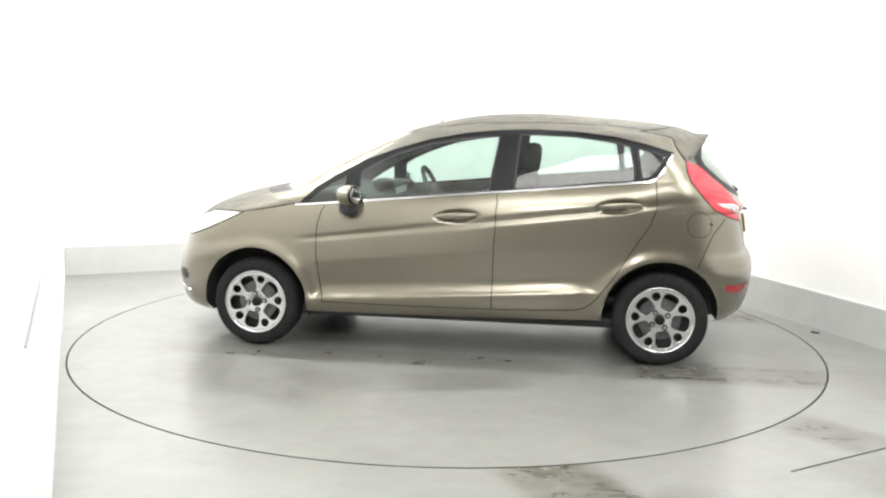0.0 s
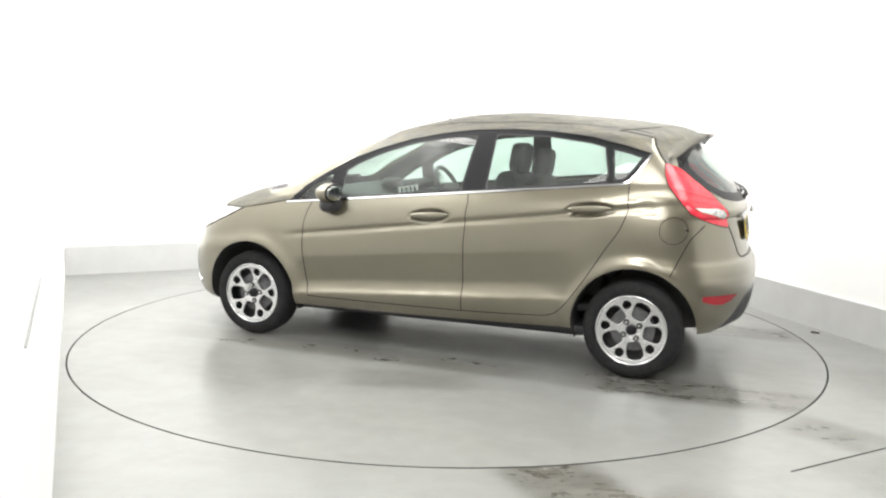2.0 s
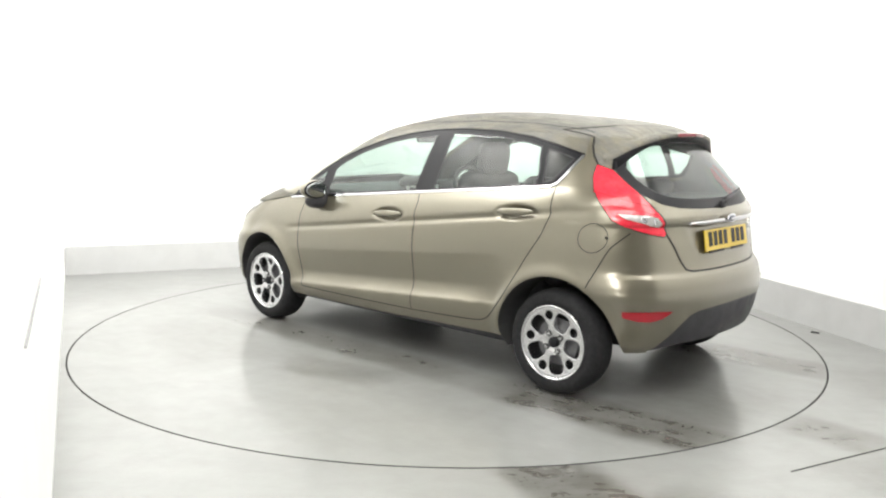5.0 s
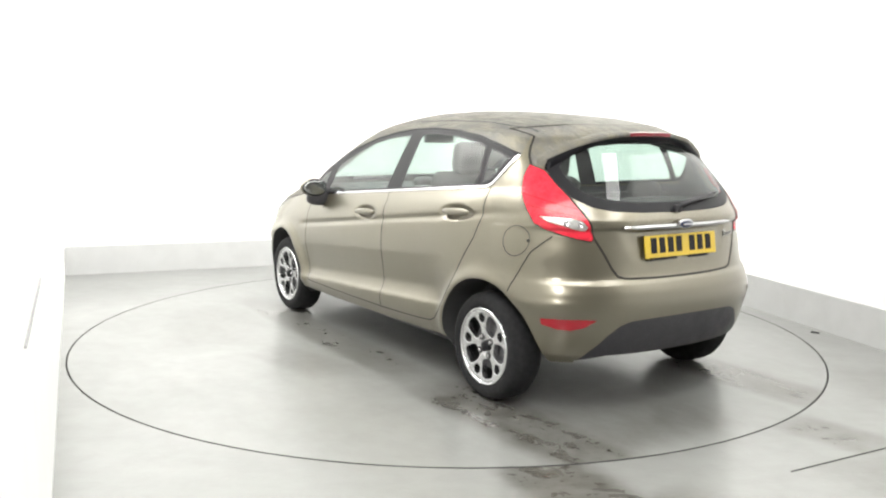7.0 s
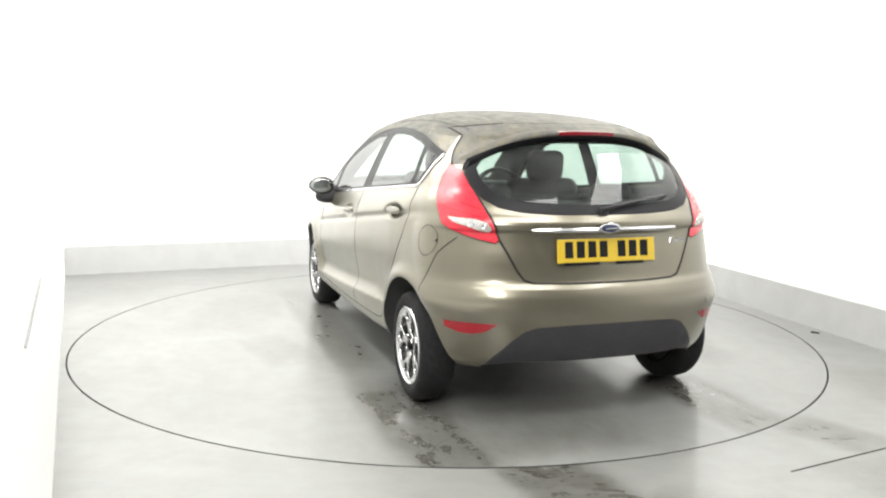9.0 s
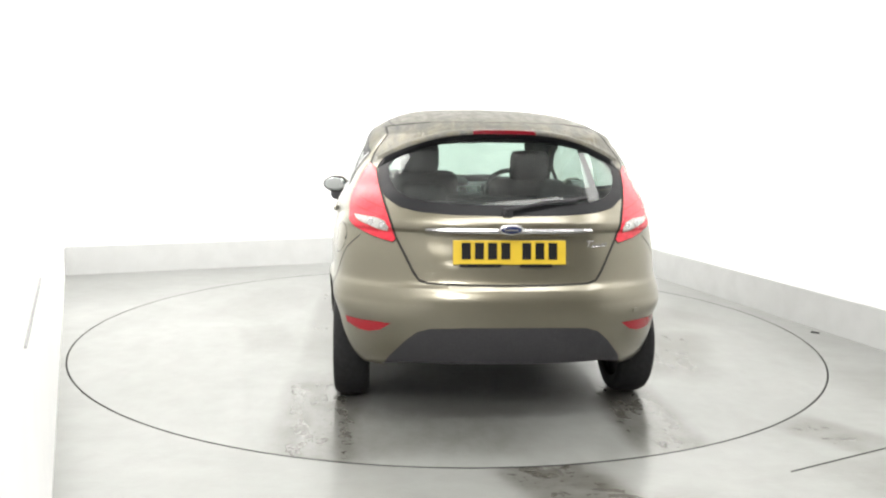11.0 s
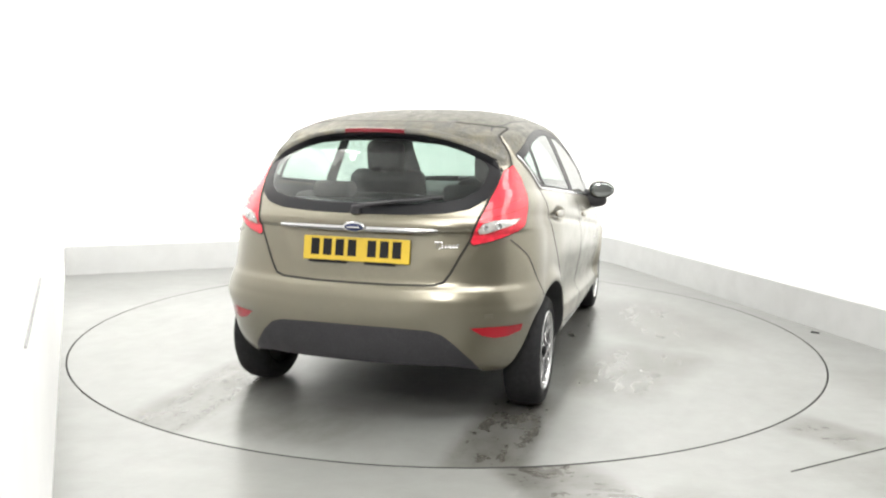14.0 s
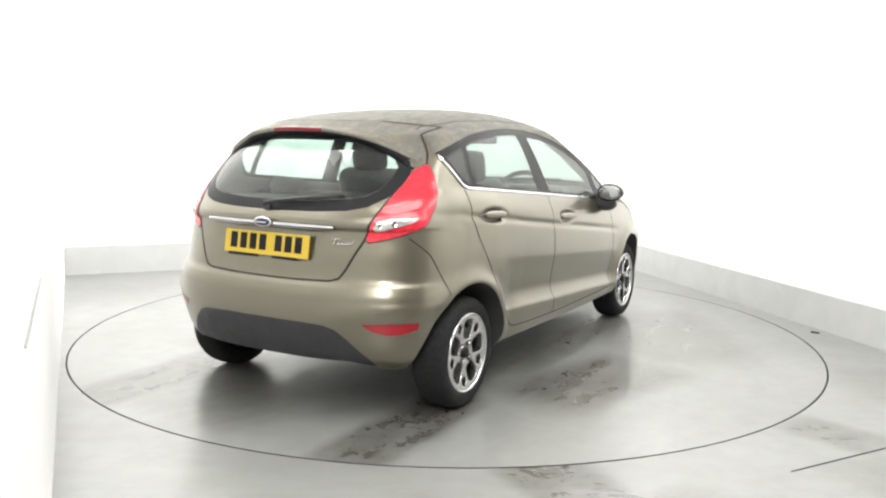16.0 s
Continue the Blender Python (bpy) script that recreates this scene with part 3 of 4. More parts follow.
REAR_GLASS = [("s", 0.0, 1.008), ("y", 0.245, 1.011), ("y", 0.40, 1.022), ("y", 0.485, 1.04), ("y", 0.54, 1.075), ("y", 0.57, 1.13), ("y", 0.572, 1.19), ("y", 0.53, 1.24), ("y", 0.44, 1.29), ("y", 0.33, 1.325), ("y", 0.18, 1.342), ("s", 0.0, 1.345)]
BUMPER_R = [("s", 0.0, 0.18), ("s", 0.0, 0.672), ("y", 0.2, 0.673), ("y", 0.37, 0.677), ("y", 0.412, 0.69), ("y", 0.44, 0.73), ("y", 0.475, 0.80), ("y", 0.513, 0.872), ("x", -1.60, 0.88), ("x", -1.53, 0.80), ("x", -1.475, 0.68), ("x", -1.43, 0.57), ("x", -1.50, 0.18)]
DIFFUSER = [("s", 0.0, 0.485), ("y", 0.20, 0.484), ("y", 0.36, 0.477), ("y", 0.42, 0.458), ("y", 0.475, 0.41), ("y", 0.545, 0.325), ("y", 0.565, 0.285), ("y", 0.53, 0.22), ("s", 0.0, 0.22)]
REFLECTOR = [("y", 0.540, 0.491), ("y", 0.62, 0.495), ("y", 0.748, 0.494), ("y", 0.740, 0.462), ("y", 0.69, 0.443), ("y", 0.64, 0.440), ("y", 0.59, 0.454)]
HOOD_EDGE = xs((0.955, 0.915), (1.15, 0.878), (1.324, 0.848), (1.45, 0.846), (1.57, 0.842), (1.66, 0.815))
HOOD = HOOD_EDGE + [("n", 0.50, 0.775), ("n", 0.30, 0.755), ("s", 3.0, 0.75), ("s", 3.0, 0.975), ("s", 2.6, 0.97), ("s", 2.35, 0.955)]
COWL = [("s", 3.0, 0.978), ("s", 2.6, 0.973), ("s", 2.35, 0.958), ("s", 2.28, 0.99), ("s", 2.6, 1.008), ("s", 3.0, 1.012)]
SCREEN = [("s", 3.0, 1.014), ("s", 2.6, 1.010), ("s", 2.46, 0.995), ("s", 2.48, 1.10), ("s", 2.48, 1.25), ("s", 2.50, 1.345), ("s", 2.6, 1.372), ("s", 3.0, 1.382)]
HEADLIGHT = xs((1.335, 0.843), (1.45, 0.841), (1.57, 0.837), (1.65, 0.81)) + [("n", 0.60, 0.765), ("n", 0.52, 0.715), ("n", 0.58, 0.675)] + xs((1.74, 0.675), (1.62, 0.715), (1.477, 0.775))
BUMPER_F = [("s", 3.0, 0.18), ("x", 1.50, 0.18), ("x", 1.42, 0.55), ("x", 1.47, 0.66), ("x", 1.60, 0.70), ("x", 1.74, 0.675), ("n", 0.52, 0.71), ("n", 0.30, 0.745), ("s", 3.0, 0.745)]
GRILLE = [("s", 3.0, 0.50), ("n", 0.35, 0.49), ("n", 0.52, 0.40), ("n", 0.44, 0.27), ("s", 3.0, 0.26)]
FOG = [("n", 0.64, 0.46), ("n", 0.70, 0.455), ("n", 0.72, 0.42), ("n", 0.69, 0.385), ("n", 0.64, 0.39), ("n", 0.61, 0.42)]
SILL = xs((0.93, 0.305), (0.30, 0.305), (-0.25, 0.306), (-0.72, 0.320), (-0.93, 0.33), (-0.93, 0.18), (0.93, 0.18))

DOOR_F = SEAM_FRONT + list(reversed(SEAM_MID)) + [belt_at(-0.26), belt_at(0.2), belt_at(0.6)]
DOOR_R = SEAM_MID + list(reversed(SEAM_REAR)) + [belt_at(-0.9), belt_at(-0.6)]
DLO = [belt_at(x) for x in (0.99, 0.57, 0.15, -0.26, -0.66, -0.99, -1.15)] + xs((-1.19, 1.105), (-1.228, 1.150), (-1.289, 1.250)) + xs(*reversed(WINDOW_TOP))
GLASS_F = [belt_at(x, 0.014) for x in (0.60, 0.2, -0.212)] + xs((-0.235, 1.17), (-0.262, 1.338), (-0.041, 1.322), (0.167, 1.283), (0.36, 1.222), (0.50, 1.160), (0.575, 1.115))
GLASS_R = [belt_at(x, 0.014) for x in (-0.365, -0.7, -1.06)] + xs((-1.066, 1.15), (-1.035, 1.290), (-0.949, 1.312), (-0.717, 1.343), (-0.483, 1.352), (-0.385, 1.350))
GLASS_Q = xs((-1.105, 1.104), (-1.15, 1.112), (-1.20, 1.165), (-1.245, 1.236), (-1.16, 1.262), (-1.085, 1.278))
GLASS_A = [belt_at(0.90, 0.016), belt_at(0.69, 0.016)] + xs((0.675, 1.085), (0.75, 1.045), (0.84, 0.985))

UNDER_TAIL = [("s", 0.0, 0.18), ("s", 0.0, 0.305), ("y", 0.45, 0.302), ("y", 0.58, 0.275), ("x", -1.66, 0.262), ("x", -1.58, 0.262), ("x", -1.50, 0.262), ("x", -1.50, 0.18)]
UNDER_SILL = xs((0.97, 0.18), (0.97, 0.243), (0.0, 0.248), (-0.97, 0.262), (-0.97, 0.18))
ROOF_SIDE = xs((0.30, 1.352), (0.20, 1.385), (-0.1, 1.418), (-0.5, 1.428), (-0.9, 1.418), (-1.2, 1.387), (-1.27, 1.368))
ROOF = ROOF_SIDE + [("s", 0.76, 1.3875), ("s", 0.4, 1.4115), ("s", 0.0, 1.4145), ("s", 0.0, TOP), ("s", 3.0, TOP), ("s", 3.0, 1.3845), ("s", 2.6, 1.3745), ("s", 2.42, 1.3475)]
GATE_TOP = [("s", 0.0, 1.352), ("y", 0.18, 1.350), ("y", 0.33, 1.334), ("y", 0.44, 1.300), ("y", 0.535, 1.252), ("y", 0.59, 1.205)] + TAILGATE[9:]
ROOF_RAIL = list(xs(*WINDOW_TOP)) + list(reversed(ROOF_SIDE))
REGIONS = [("gate_top", GATE_TOP), ("arch", UNDER_TAIL), ("arch", UNDER_SILL), ("arch", circle(1.2445, 0.29, ARCH_R)), ("arch", circle(-1.2445, 0.29, ARCH_R)), ("front_window", GLASS_F), ("rear_window", GLASS_R), ("quarter_window", GLASS_Q), ("corner_window", GLASS_A), ("window_frame", DLO),
           ("reversing_lens", LIGHT_CLEAR), ("tail_light", TAIL_LIGHT), ("reflector", REFLECTOR), ("lower_bumper", DIFFUSER), ("rear_screen", REAR_GLASS), ("fuel_flap", FUEL), ("tailgate", TAILGATE), ("rear_bumper", BUMPER_R),
           ("headlight", HEADLIGHT), ("fog_lamp", FOG), ("grille", GRILLE), ("front_bumper", BUMPER_F), ("windscreen", SCREEN), ("cowl", COWL), ("hood", HOOD), ("sill", SILL), ("front_door", DOOR_F), ("rear_door", DOOR_R), ("roof", ROOF), ("roof_rail", ROOF_RAIL)]


def inside(poly, px, py):
    """Which points lie in a polygon."""
    hit = np.zeros(len(px), bool)
    q = np.array(poly)
    for (x0, y0), (x1, y1) in zip(q, np.roll(q, -1, 0)):
        if y0 != y1:
            hit ^= ((y0 > py) != (y1 > py)) & (px < (x1 - x0) * (py - y0) / (y1 - y0) + x0)
    return hit


def cut_skin():
    """Triangulates the unrolled skin along all panel outlines; returns points, triangles and a region for each."""
    from mathutils.geometry import delaunay_2d_cdt
    us = np.concatenate([np.linspace(0, 0.95, 40), np.linspace(0.95, 3.70, 100)[1:], np.linspace(3.70, 4.65, 34)[1:]])
    vs = np.concatenate([np.linspace(0.18, 1.36, 110), np.linspace(1.36, 1.855, 24)[1:]])
    gu, gv = (a.ravel() for a in np.meshgrid(us, vs))
    extra = []
    for hx, hz in HANDLES:
        for i in range(26):
            for j in range(13):
                x, z = hx - 0.16 + 0.32 * i / 25, hz - 0.055 + 0.11 * j / 12
                u, v = to_plane(s_of("x", x, z), z)
                extra.append((float(u), v))
    extra += [(0.015 + 0.012 * i, 0.728 + 0.0062 * j) for i in range(56) for j in range(32)]
    verts, edges = [], []
    polys = []
    for name, pts in REGIONS:
        line = outline(pts)
        line = [(min(4.65, max(0.0, u)), min(1.855, max(0.18, v))) for u, v in line]
        polys.append((name, line))
        k = len(verts)
        verts += line
        edges += [(k + i, k + (i + 1) % len(line)) for i in range(len(line))]
    border = np.array(verts)
    g = np.concatenate([np.stack([gu, gv], 1), np.array(extra)])
    keep = np.ones(len(g), bool)
    cells = {}
    for q in border:
        cells.setdefault((int(q[0] / 0.01), int(q[1] / 0.01)), []).append(q)
    for i, q in enumerate(g):
        c = (int(q[0] / 0.01), int(q[1] / 0.01))
        for a in (-1, 0, 1):
            for b in (-1, 0, 1):
                for o in cells.get((c[0] + a, c[1] + b), ()):
                    if abs(o[0] - q[0]) + abs(o[1] - q[1]) < 0.006:
                        keep[i] = False
    edge = (g[:, 0] < 1e-6) | (g[:, 0] > 4.6499) | (g[:, 1] < 0.1801) | (g[:, 1] > 1.8549)
    g = g[keep | edge]
    allv = [Vector((float(a), float(b))) for a, b in verts] + [Vector((float(a), float(b))) for a, b in g]
    out_v, _, out_f, *_ = delaunay_2d_cdt(allv, edges, [], 0, 1e-6)
    pts = np.array([(v.x, v.y) for v in out_v])
    tris = np.array([f for f in out_f if len(f) == 3])
    cen = pts[tris].mean(1)
    kind = np.array(["body"] * len(tris), dtype=object)
    free = np.ones(len(tris), bool)
    for name, line in polys:
        h = inside(line, cen[:, 0], cen[:, 1]) & free
        kind[h] = name
        free &= ~h
    return pts, tris, kind, dict((n, l) for n, l in polys)


SKIN_UV, SKIN_TRIS, SKIN_KIND, SKIN_LINES = cut_skin()
SKIN_P, SKIN_N = skin(from_plane(SKIN_UV[:, 0]), SKIN_UV[:, 1])


def skin_mesh(name, tris, sides, mat, parent, offset=0.0, label="", flip=False):
    """A panel of the skin on the left (+1), the right (-1) or both."""
    used = np.unique(tris)
    index = -np.ones(len(SKIN_P), int)
    index[used] = np.arange(len(used))
    co, no, fa = [], [], []
    for side in sides:
        m = np.array([1, side, 1])
        base = len(co) * len(used)
        co.append((SKIN_P[used] + SKIN_N[used] * offset) * m)
        no.append(SKIN_N[used] * m * (-1 if flip else 1))
        t = index[tris] + base
        p = co[-1]
        tri = index[tris]
        fn = np.cross(p[tri[:, 1]] - p[tri[:, 0]], p[tri[:, 2]] - p[tri[:, 0]])
        bad = (fn * no[-1][tri].sum(1)).sum(1) < 0
        t[bad] = t[bad][:, ::-1]
        fa.append(t)
    me = bpy.data.meshes.new(name)
    no = np.concatenate(no)
    me.from_pydata(np.concatenate(co).tolist(), [], np.concatenate(fa).tolist())
    me.shade_smooth()
    me.normals_split_custom_set_from_vertices(no.tolist())
    me.materials.append(mat)
    ob = new(name, me)
    ob.parent = parent
    if label:
        ob["label"] = label
    return ob


def tris_of(*kinds):
    return SKIN_TRIS[np.isin(SKIN_KIND, kinds)]


def strip(name, line, sides, width, height, mat, parent, label="", sink=0.0, closed=False):
    """A raised strip that follows a polyline of the skin."""
    q = np.array(line)
    p, n = skin(from_plane(q[:, 0]), q[:, 1])
    if closed:
        tang = np.roll(p, -1, 0) - np.roll(p, 1, 0)
    else:
        tang = np.gradient(p, axis=0)
    tang /= np.maximum(np.linalg.norm(tang, axis=1, keepdims=True), 1e-9)
    across = np.cross(n, tang)
    across /= np.maximum(np.linalg.norm(across, axis=1, keepdims=True), 1e-9)
    bm = bmesh.new()
    for side in sides:
        m = np.array([1, side, 1])
        rows = []
        for a, h in ((-0.5, -sink), (-0.42, height), (0.42, height), (0.5, -sink)):
            rows.append([bm.verts.new(c) for c in ((p + across * width * a + n * h) * m).tolist()])
        k = len(p)
        for i in range(k if closed else k - 1):
            j = (i + 1) % k
            for a in range(3):
                f = (rows[a][i], rows[a + 1][i], rows[a + 1][j], rows[a][j])
                try:
                    bm.faces.new(f if side < 0 else tuple(reversed(f)))
                except ValueError:
                    pass
    bmesh.ops.recalc_face_normals(bm, faces=bm.faces[:])
    return part(name, bm, mat, parent, label, smooth=False)


def lathe(profile, n=64, axis="y"):
    """A turned body from (radius, along) pairs about the y axis."""
    bm = bmesh.new()
    rings = []
    for r, a in profile:
        rings.append([bm.verts.new((r * math.cos(2 * math.pi * i / n), a, r * math.sin(2 * math.pi * i / n))) for i in range(n)])
    for r0, r1 in zip(rings, rings[1:]):
        for i in range(n):
            j = (i + 1) % n
            bm.faces.new((r0[i], r0[j], r1[j], r1[i]))
    bmesh.ops.recalc_face_normals(bm, faces=bm.faces[:])
    return bm


def cap_disc(bm, r, y, n=48):
    bm.faces.new([bm.verts.new((r * math.cos(2 * math.pi * i / n), y, r * math.sin(2 * math.pi * i / n))) for i in range(n)])


def rim_face():
    """The pierced face of the alloy wheel: five large windows and five small round ones."""
    from mathutils.geometry import delaunay_2d_cdt
    R = 0.198
    loops = []
    loops.append(([(R * math.cos(2 * math.pi * i / 80), R * math.sin(2 * math.pi * i / 80)) for i in range(80)], False))
    for k in range(5):
        a = 2 * math.pi * k / 5 + 0.06
        w = []
        for i in range(28):
            t = 2 * math.pi * i / 28
            cx, cy = abs(math.cos(t)) ** 0.62 * math.copysign(1, math.cos(t)), abs(math.sin(t)) ** 0.62 * math.copysign(1, math.sin(t))
            rr = 0.123 + 0.052 * cx
            tt = a + 0.046 * cy * (1.0 + 0.18 * cx) / rr
            w.append((rr * math.cos(tt), rr * math.sin(tt)))
        loops.append((w, True))
        a += math.pi / 5
        loops.append(([(0.150 * math.cos(a) + 0.0255 * math.cos(2 * math.pi * i / 20), 0.150 * math.sin(a) + 0.0255 * math.sin(2 * math.pi * i / 20)) for i in range(20)], True))
    verts, edges = [], []
    for l, _ in loops:
        k = len(verts)
        verts += l
        edges += [(k + i, k + (i + 1) % len(l)) for i in range(len(l))]
    rng = [(r * math.cos(t), r * math.sin(t)) for r in (0.03, 0.055, 0.075, 0.093, 0.122, 0.165, 0.182) for t in np.linspace(0, 2 * math.pi, 40, endpoint=False)]
    holes = [l for l, h in loops if h]
    g = np.array(rng)
    bad = np.zeros(len(g), bool)
    for l in holes:
        big = np.array(l)
        c = big.mean(0)
        bad |= inside((c + (big - c) * 1.12).tolist(), g[:, 0], g[:, 1])
    g = g[~bad]
    ov, _, of, *_ = delaunay_2d_cdt([Vector(q) for q in verts] + [Vector((float(a), float(b))) for a, b in g], edges, [], 0, 1e-6)
    pts = np.array([(v.x, v.y) for v in ov])
    tr = np.array([f for f in of if len(f) == 3])
    cen = pts[tr].mean(1)
    gone = np.zeros(len(tr), bool)
    for l in holes:
        gone |= inside(l, cen[:, 0], cen[:, 1])
    tr = tr[~gone]
    bm = bmesh.new()
    rad = np.hypot(pts[:, 0], pts[:, 1])
    dish = 0.012 * np.clip((rad - 0.04) / 0.15, 0, 1) ** 2 - 0.010 * np.clip(1 - rad / 0.06, 0, 1)
    bv = [bm.verts.new((float(a), float(d), float(b))) for (a, b), d in zip(pts, dish)]
    for f in tr:
        bm.faces.new([bv[int(i)] for i in f])
    bmesh.ops.recalc_face_normals(bm, faces=bm.faces[:])
    if sum(f.normal.y for f in bm.faces) < 0:
        bmesh.ops.reverse_faces(bm, faces=bm.faces[:])
    back = bmesh.ops.extrude_face_region(bm, geom=bm.faces[:])
    bmesh.ops.translate(bm, verts=[v for v in back["geom"] if isinstance(v, bmesh.types.BMVert)], vec=(0, -0.034, 0))
    bmesh.ops.recalc_face_normals(bm, faces=bm.faces[:])
    rims = [e for e in bm.edges if len(e.link_faces) == 2 and e.calc_face_angle() > 0.9 and sum(v.co.y for v in e.verts) / 2 > -0.012]
    bmesh.ops.bevel(bm, geom=rims, offset=0.0045, segments=2, profile=0.6, affect="EDGES", clamp_overlap=True)
    return bm


def make_wheel(parent):
    """A wheel whose outer face looks towards +y, its hub at the origin."""
    wheel = new("wheel")
    wheel.parent = parent
    wheel["label"] = "silver alloy wheel with black tyre"
    prof = [(0.200, -0.175), (0.212, -0.185), (0.245, -0.192), (0.272, -0.182), (0.285, -0.160), (0.289, -0.120), (0.289, -0.070), (0.285, -0.034), (0.274, -0.012), (0.262, -0.003), (0.245, 0.002), (0.225, 0.001), (0.212, -0.006), (0.203, -0.018)]
    tyre = lathe(prof, 72)
    part("tyre", tyre, M_TYRE, wheel, "black rubber tyre", smooth=True)
    part("rim", lathe([(0.207, -0.010), (0.206, -0.002), (0.200, 0.001), (0.194, -0.006), (0.190, -0.02), (0.186, -0.09), (0.190, -0.17)], 72), M_ALLOY, wheel, "silver rim barrel", smooth=True)
    f = part("rim_face", rim_face(), M_ALLOY, wheel, "silver five-window alloy face")
    f.location = (0, -0.020, 0)
    disc = lathe([(0.02, -0.062), (0.13, -0.062), (0.132, -0.072)], 48)
    part("brake_disc", disc, M_HUB, wheel, "grey steel brake disc")
    back = bmesh.new()
    cap_disc(back, 0.19, -0.13)
    part("hub_back", back, M_DARK, wheel)
    cap = lathe([(0.0005, -0.004), (0.020, -0.006), (0.029, -0.012), (0.030, -0.024)], 32)
    part("centre_cap", cap, M_BLACK, wheel, "dark round centre cap", smooth=True)
    for k in range(4):
        a = math.pi / 2 * k
        place = (0.054 * math.cos(a), 0, 0.054 * math.sin(a))
        # dark disc on the face stands in for shade in the nut recess
        well = lathe([(0.0005, -0.0195), (0.0155, -0.0195), (0.0175, -0.0165), (0.0175, -0.025)], 20)
        part("nut_well_shade", well, M_DARK, wheel).location = place
        nut = lathe([(0.0005, -0.012), (0.008, -0.012), (0.0105, -0.016), (0.0105, -0.03)], 6)
        part("wheel_nut", nut, M_ALLOY, wheel).location = place
    return wheel


def rounded(size, m, bevel, mat, name, parent, label="", segs=3):
    bm = box_bm(size, m, bevel, segs)
    return part(name, bm, mat, parent, label, smooth=True)


def tube(points, radius, n=10):
    """A round bar along points."""
    bm = bmesh.new()
    rings = []
    pts = [Vector(p) for p in points]
    for i, p in enumerate(pts):
        d = (pts[min(i + 1, len(pts) - 1)] - pts[max(i - 1, 0)]).normalized()
        a = d.orthogonal().normalized() if abs(d.z) > 0.9 else d.cross(Vector((0, 0, 1))).normalized()
        b = d.cross(a)
        r = radius(i / (len(pts) - 1)) if callable(radius) else radius
        rings.append([bm.verts.new(p + (a * math.cos(2 * math.pi * k / n) + b * math.sin(2 * math.pi * k / n)) * r) for k in range(n)])
    for r0, r1 in zip(rings, rings[1:]):
        for k in range(n):
            bm.faces.new((r0[k], r0[(k + 1) % n], r1[(k + 1) % n], r1[k]))
    bm.faces.new(rings[0])
    bm.faces.new(rings[-1])
    bmesh.ops.recalc_face_normals(bm, faces=bm.faces[:])
    return bm


def blob(centre, radii, power=2.5, nu=28, nv=18):
    """A superellipsoid."""
    bm = bmesh.new()

    def c(a, e):
        return math.copysign(abs(math.cos(a)) ** e, math.cos(a))

    def s(a, e):
        return math.copysign(abs(math.sin(a)) ** e, math.sin(a))
    e = 2 / power
    rows = []
    for j in range(nv + 1):
        ph = -math.pi / 2 + math.pi * j / nv
        rows.append([bm.verts.new((centre[0] + radii[0] * c(ph, e) * c(2 * math.pi * i / nu, e), centre[1] + radii[1] * c(ph, e) * s(2 * math.pi * i / nu, e), centre[2] + radii[2] * s(ph, e))) for i in range(nu)])
    for r0, r1 in zip(rows, rows[1:]):
        for i in range(nu):
            bm.faces.new((r0[i], r0[(i + 1) % nu], r1[(i + 1) % nu], r1[i]))
    bmesh.ops.remove_doubles(bm, verts=bm.verts[:], dist=1e-5)
    return bm


car = tagged(new("car"), "olive bronze metallic five-door hatchback standing on the turntable", "car")
BOTH = (1, -1)
doors = {}
body = skin_mesh("body", tris_of("body"), BOTH, M_PAINT, car, label="olive bronze metallic painted body shell")
sill = skin_mesh("sill", tris_of("sill"), (1,), M_PAINT, car)
skin_mesh("sill", tris_of("sill"), (-1,), M_PAINT, car)
hood = skin_mesh("hood", tris_of("hood"), BOTH, M_PAINT_WET_DULLED, car)
skin_mesh("roof_rail", tris_of("roof_rail"), BOTH, M_PAINT_WET_DULLED, car)
skin_mesh("roof", tris_of("roof"), BOTH, M_PAINT_WET_DULLED, car, label="olive bronze roof with a film of water drops, greyed to imitate reflection")
skin_mesh("cowl", tris_of("cowl"), BOTH, M_PLASTIC, car, label="black plastic scuttle panel")
skin_mesh("windscreen", tris_of("windscreen"), BOTH, M_GLASS, car, label="clear windscreen")
front_bumper = skin_mesh("front_bumper", tris_of("front_bumper"), BOTH, M_PAINT, car)
skin_mesh("grille", tris_of("grille"), BOTH, M_PLASTIC, front_bumper, label="black lower grille")
rear_bumper = skin_mesh("rear_bumper", tris_of("rear_bumper"), BOTH, M_PAINT, car)
skin_mesh("lower_bumper", tris_of("lower_bumper"), BOTH, M_PLASTIC, rear_bumper, label="black grained plastic lower bumper")
tailgate = skin_mesh("tailgate", tris_of("tailgate"), BOTH, M_PAINT, car)
skin_mesh("tailgate_top", tris_of("gate_top"), BOTH, M_PAINT_WET_DULLED, tailgate)
skin_mesh("rear_screen", tris_of("rear_screen"), BOTH, M_GLASS, tailgate, label="rear window glass")

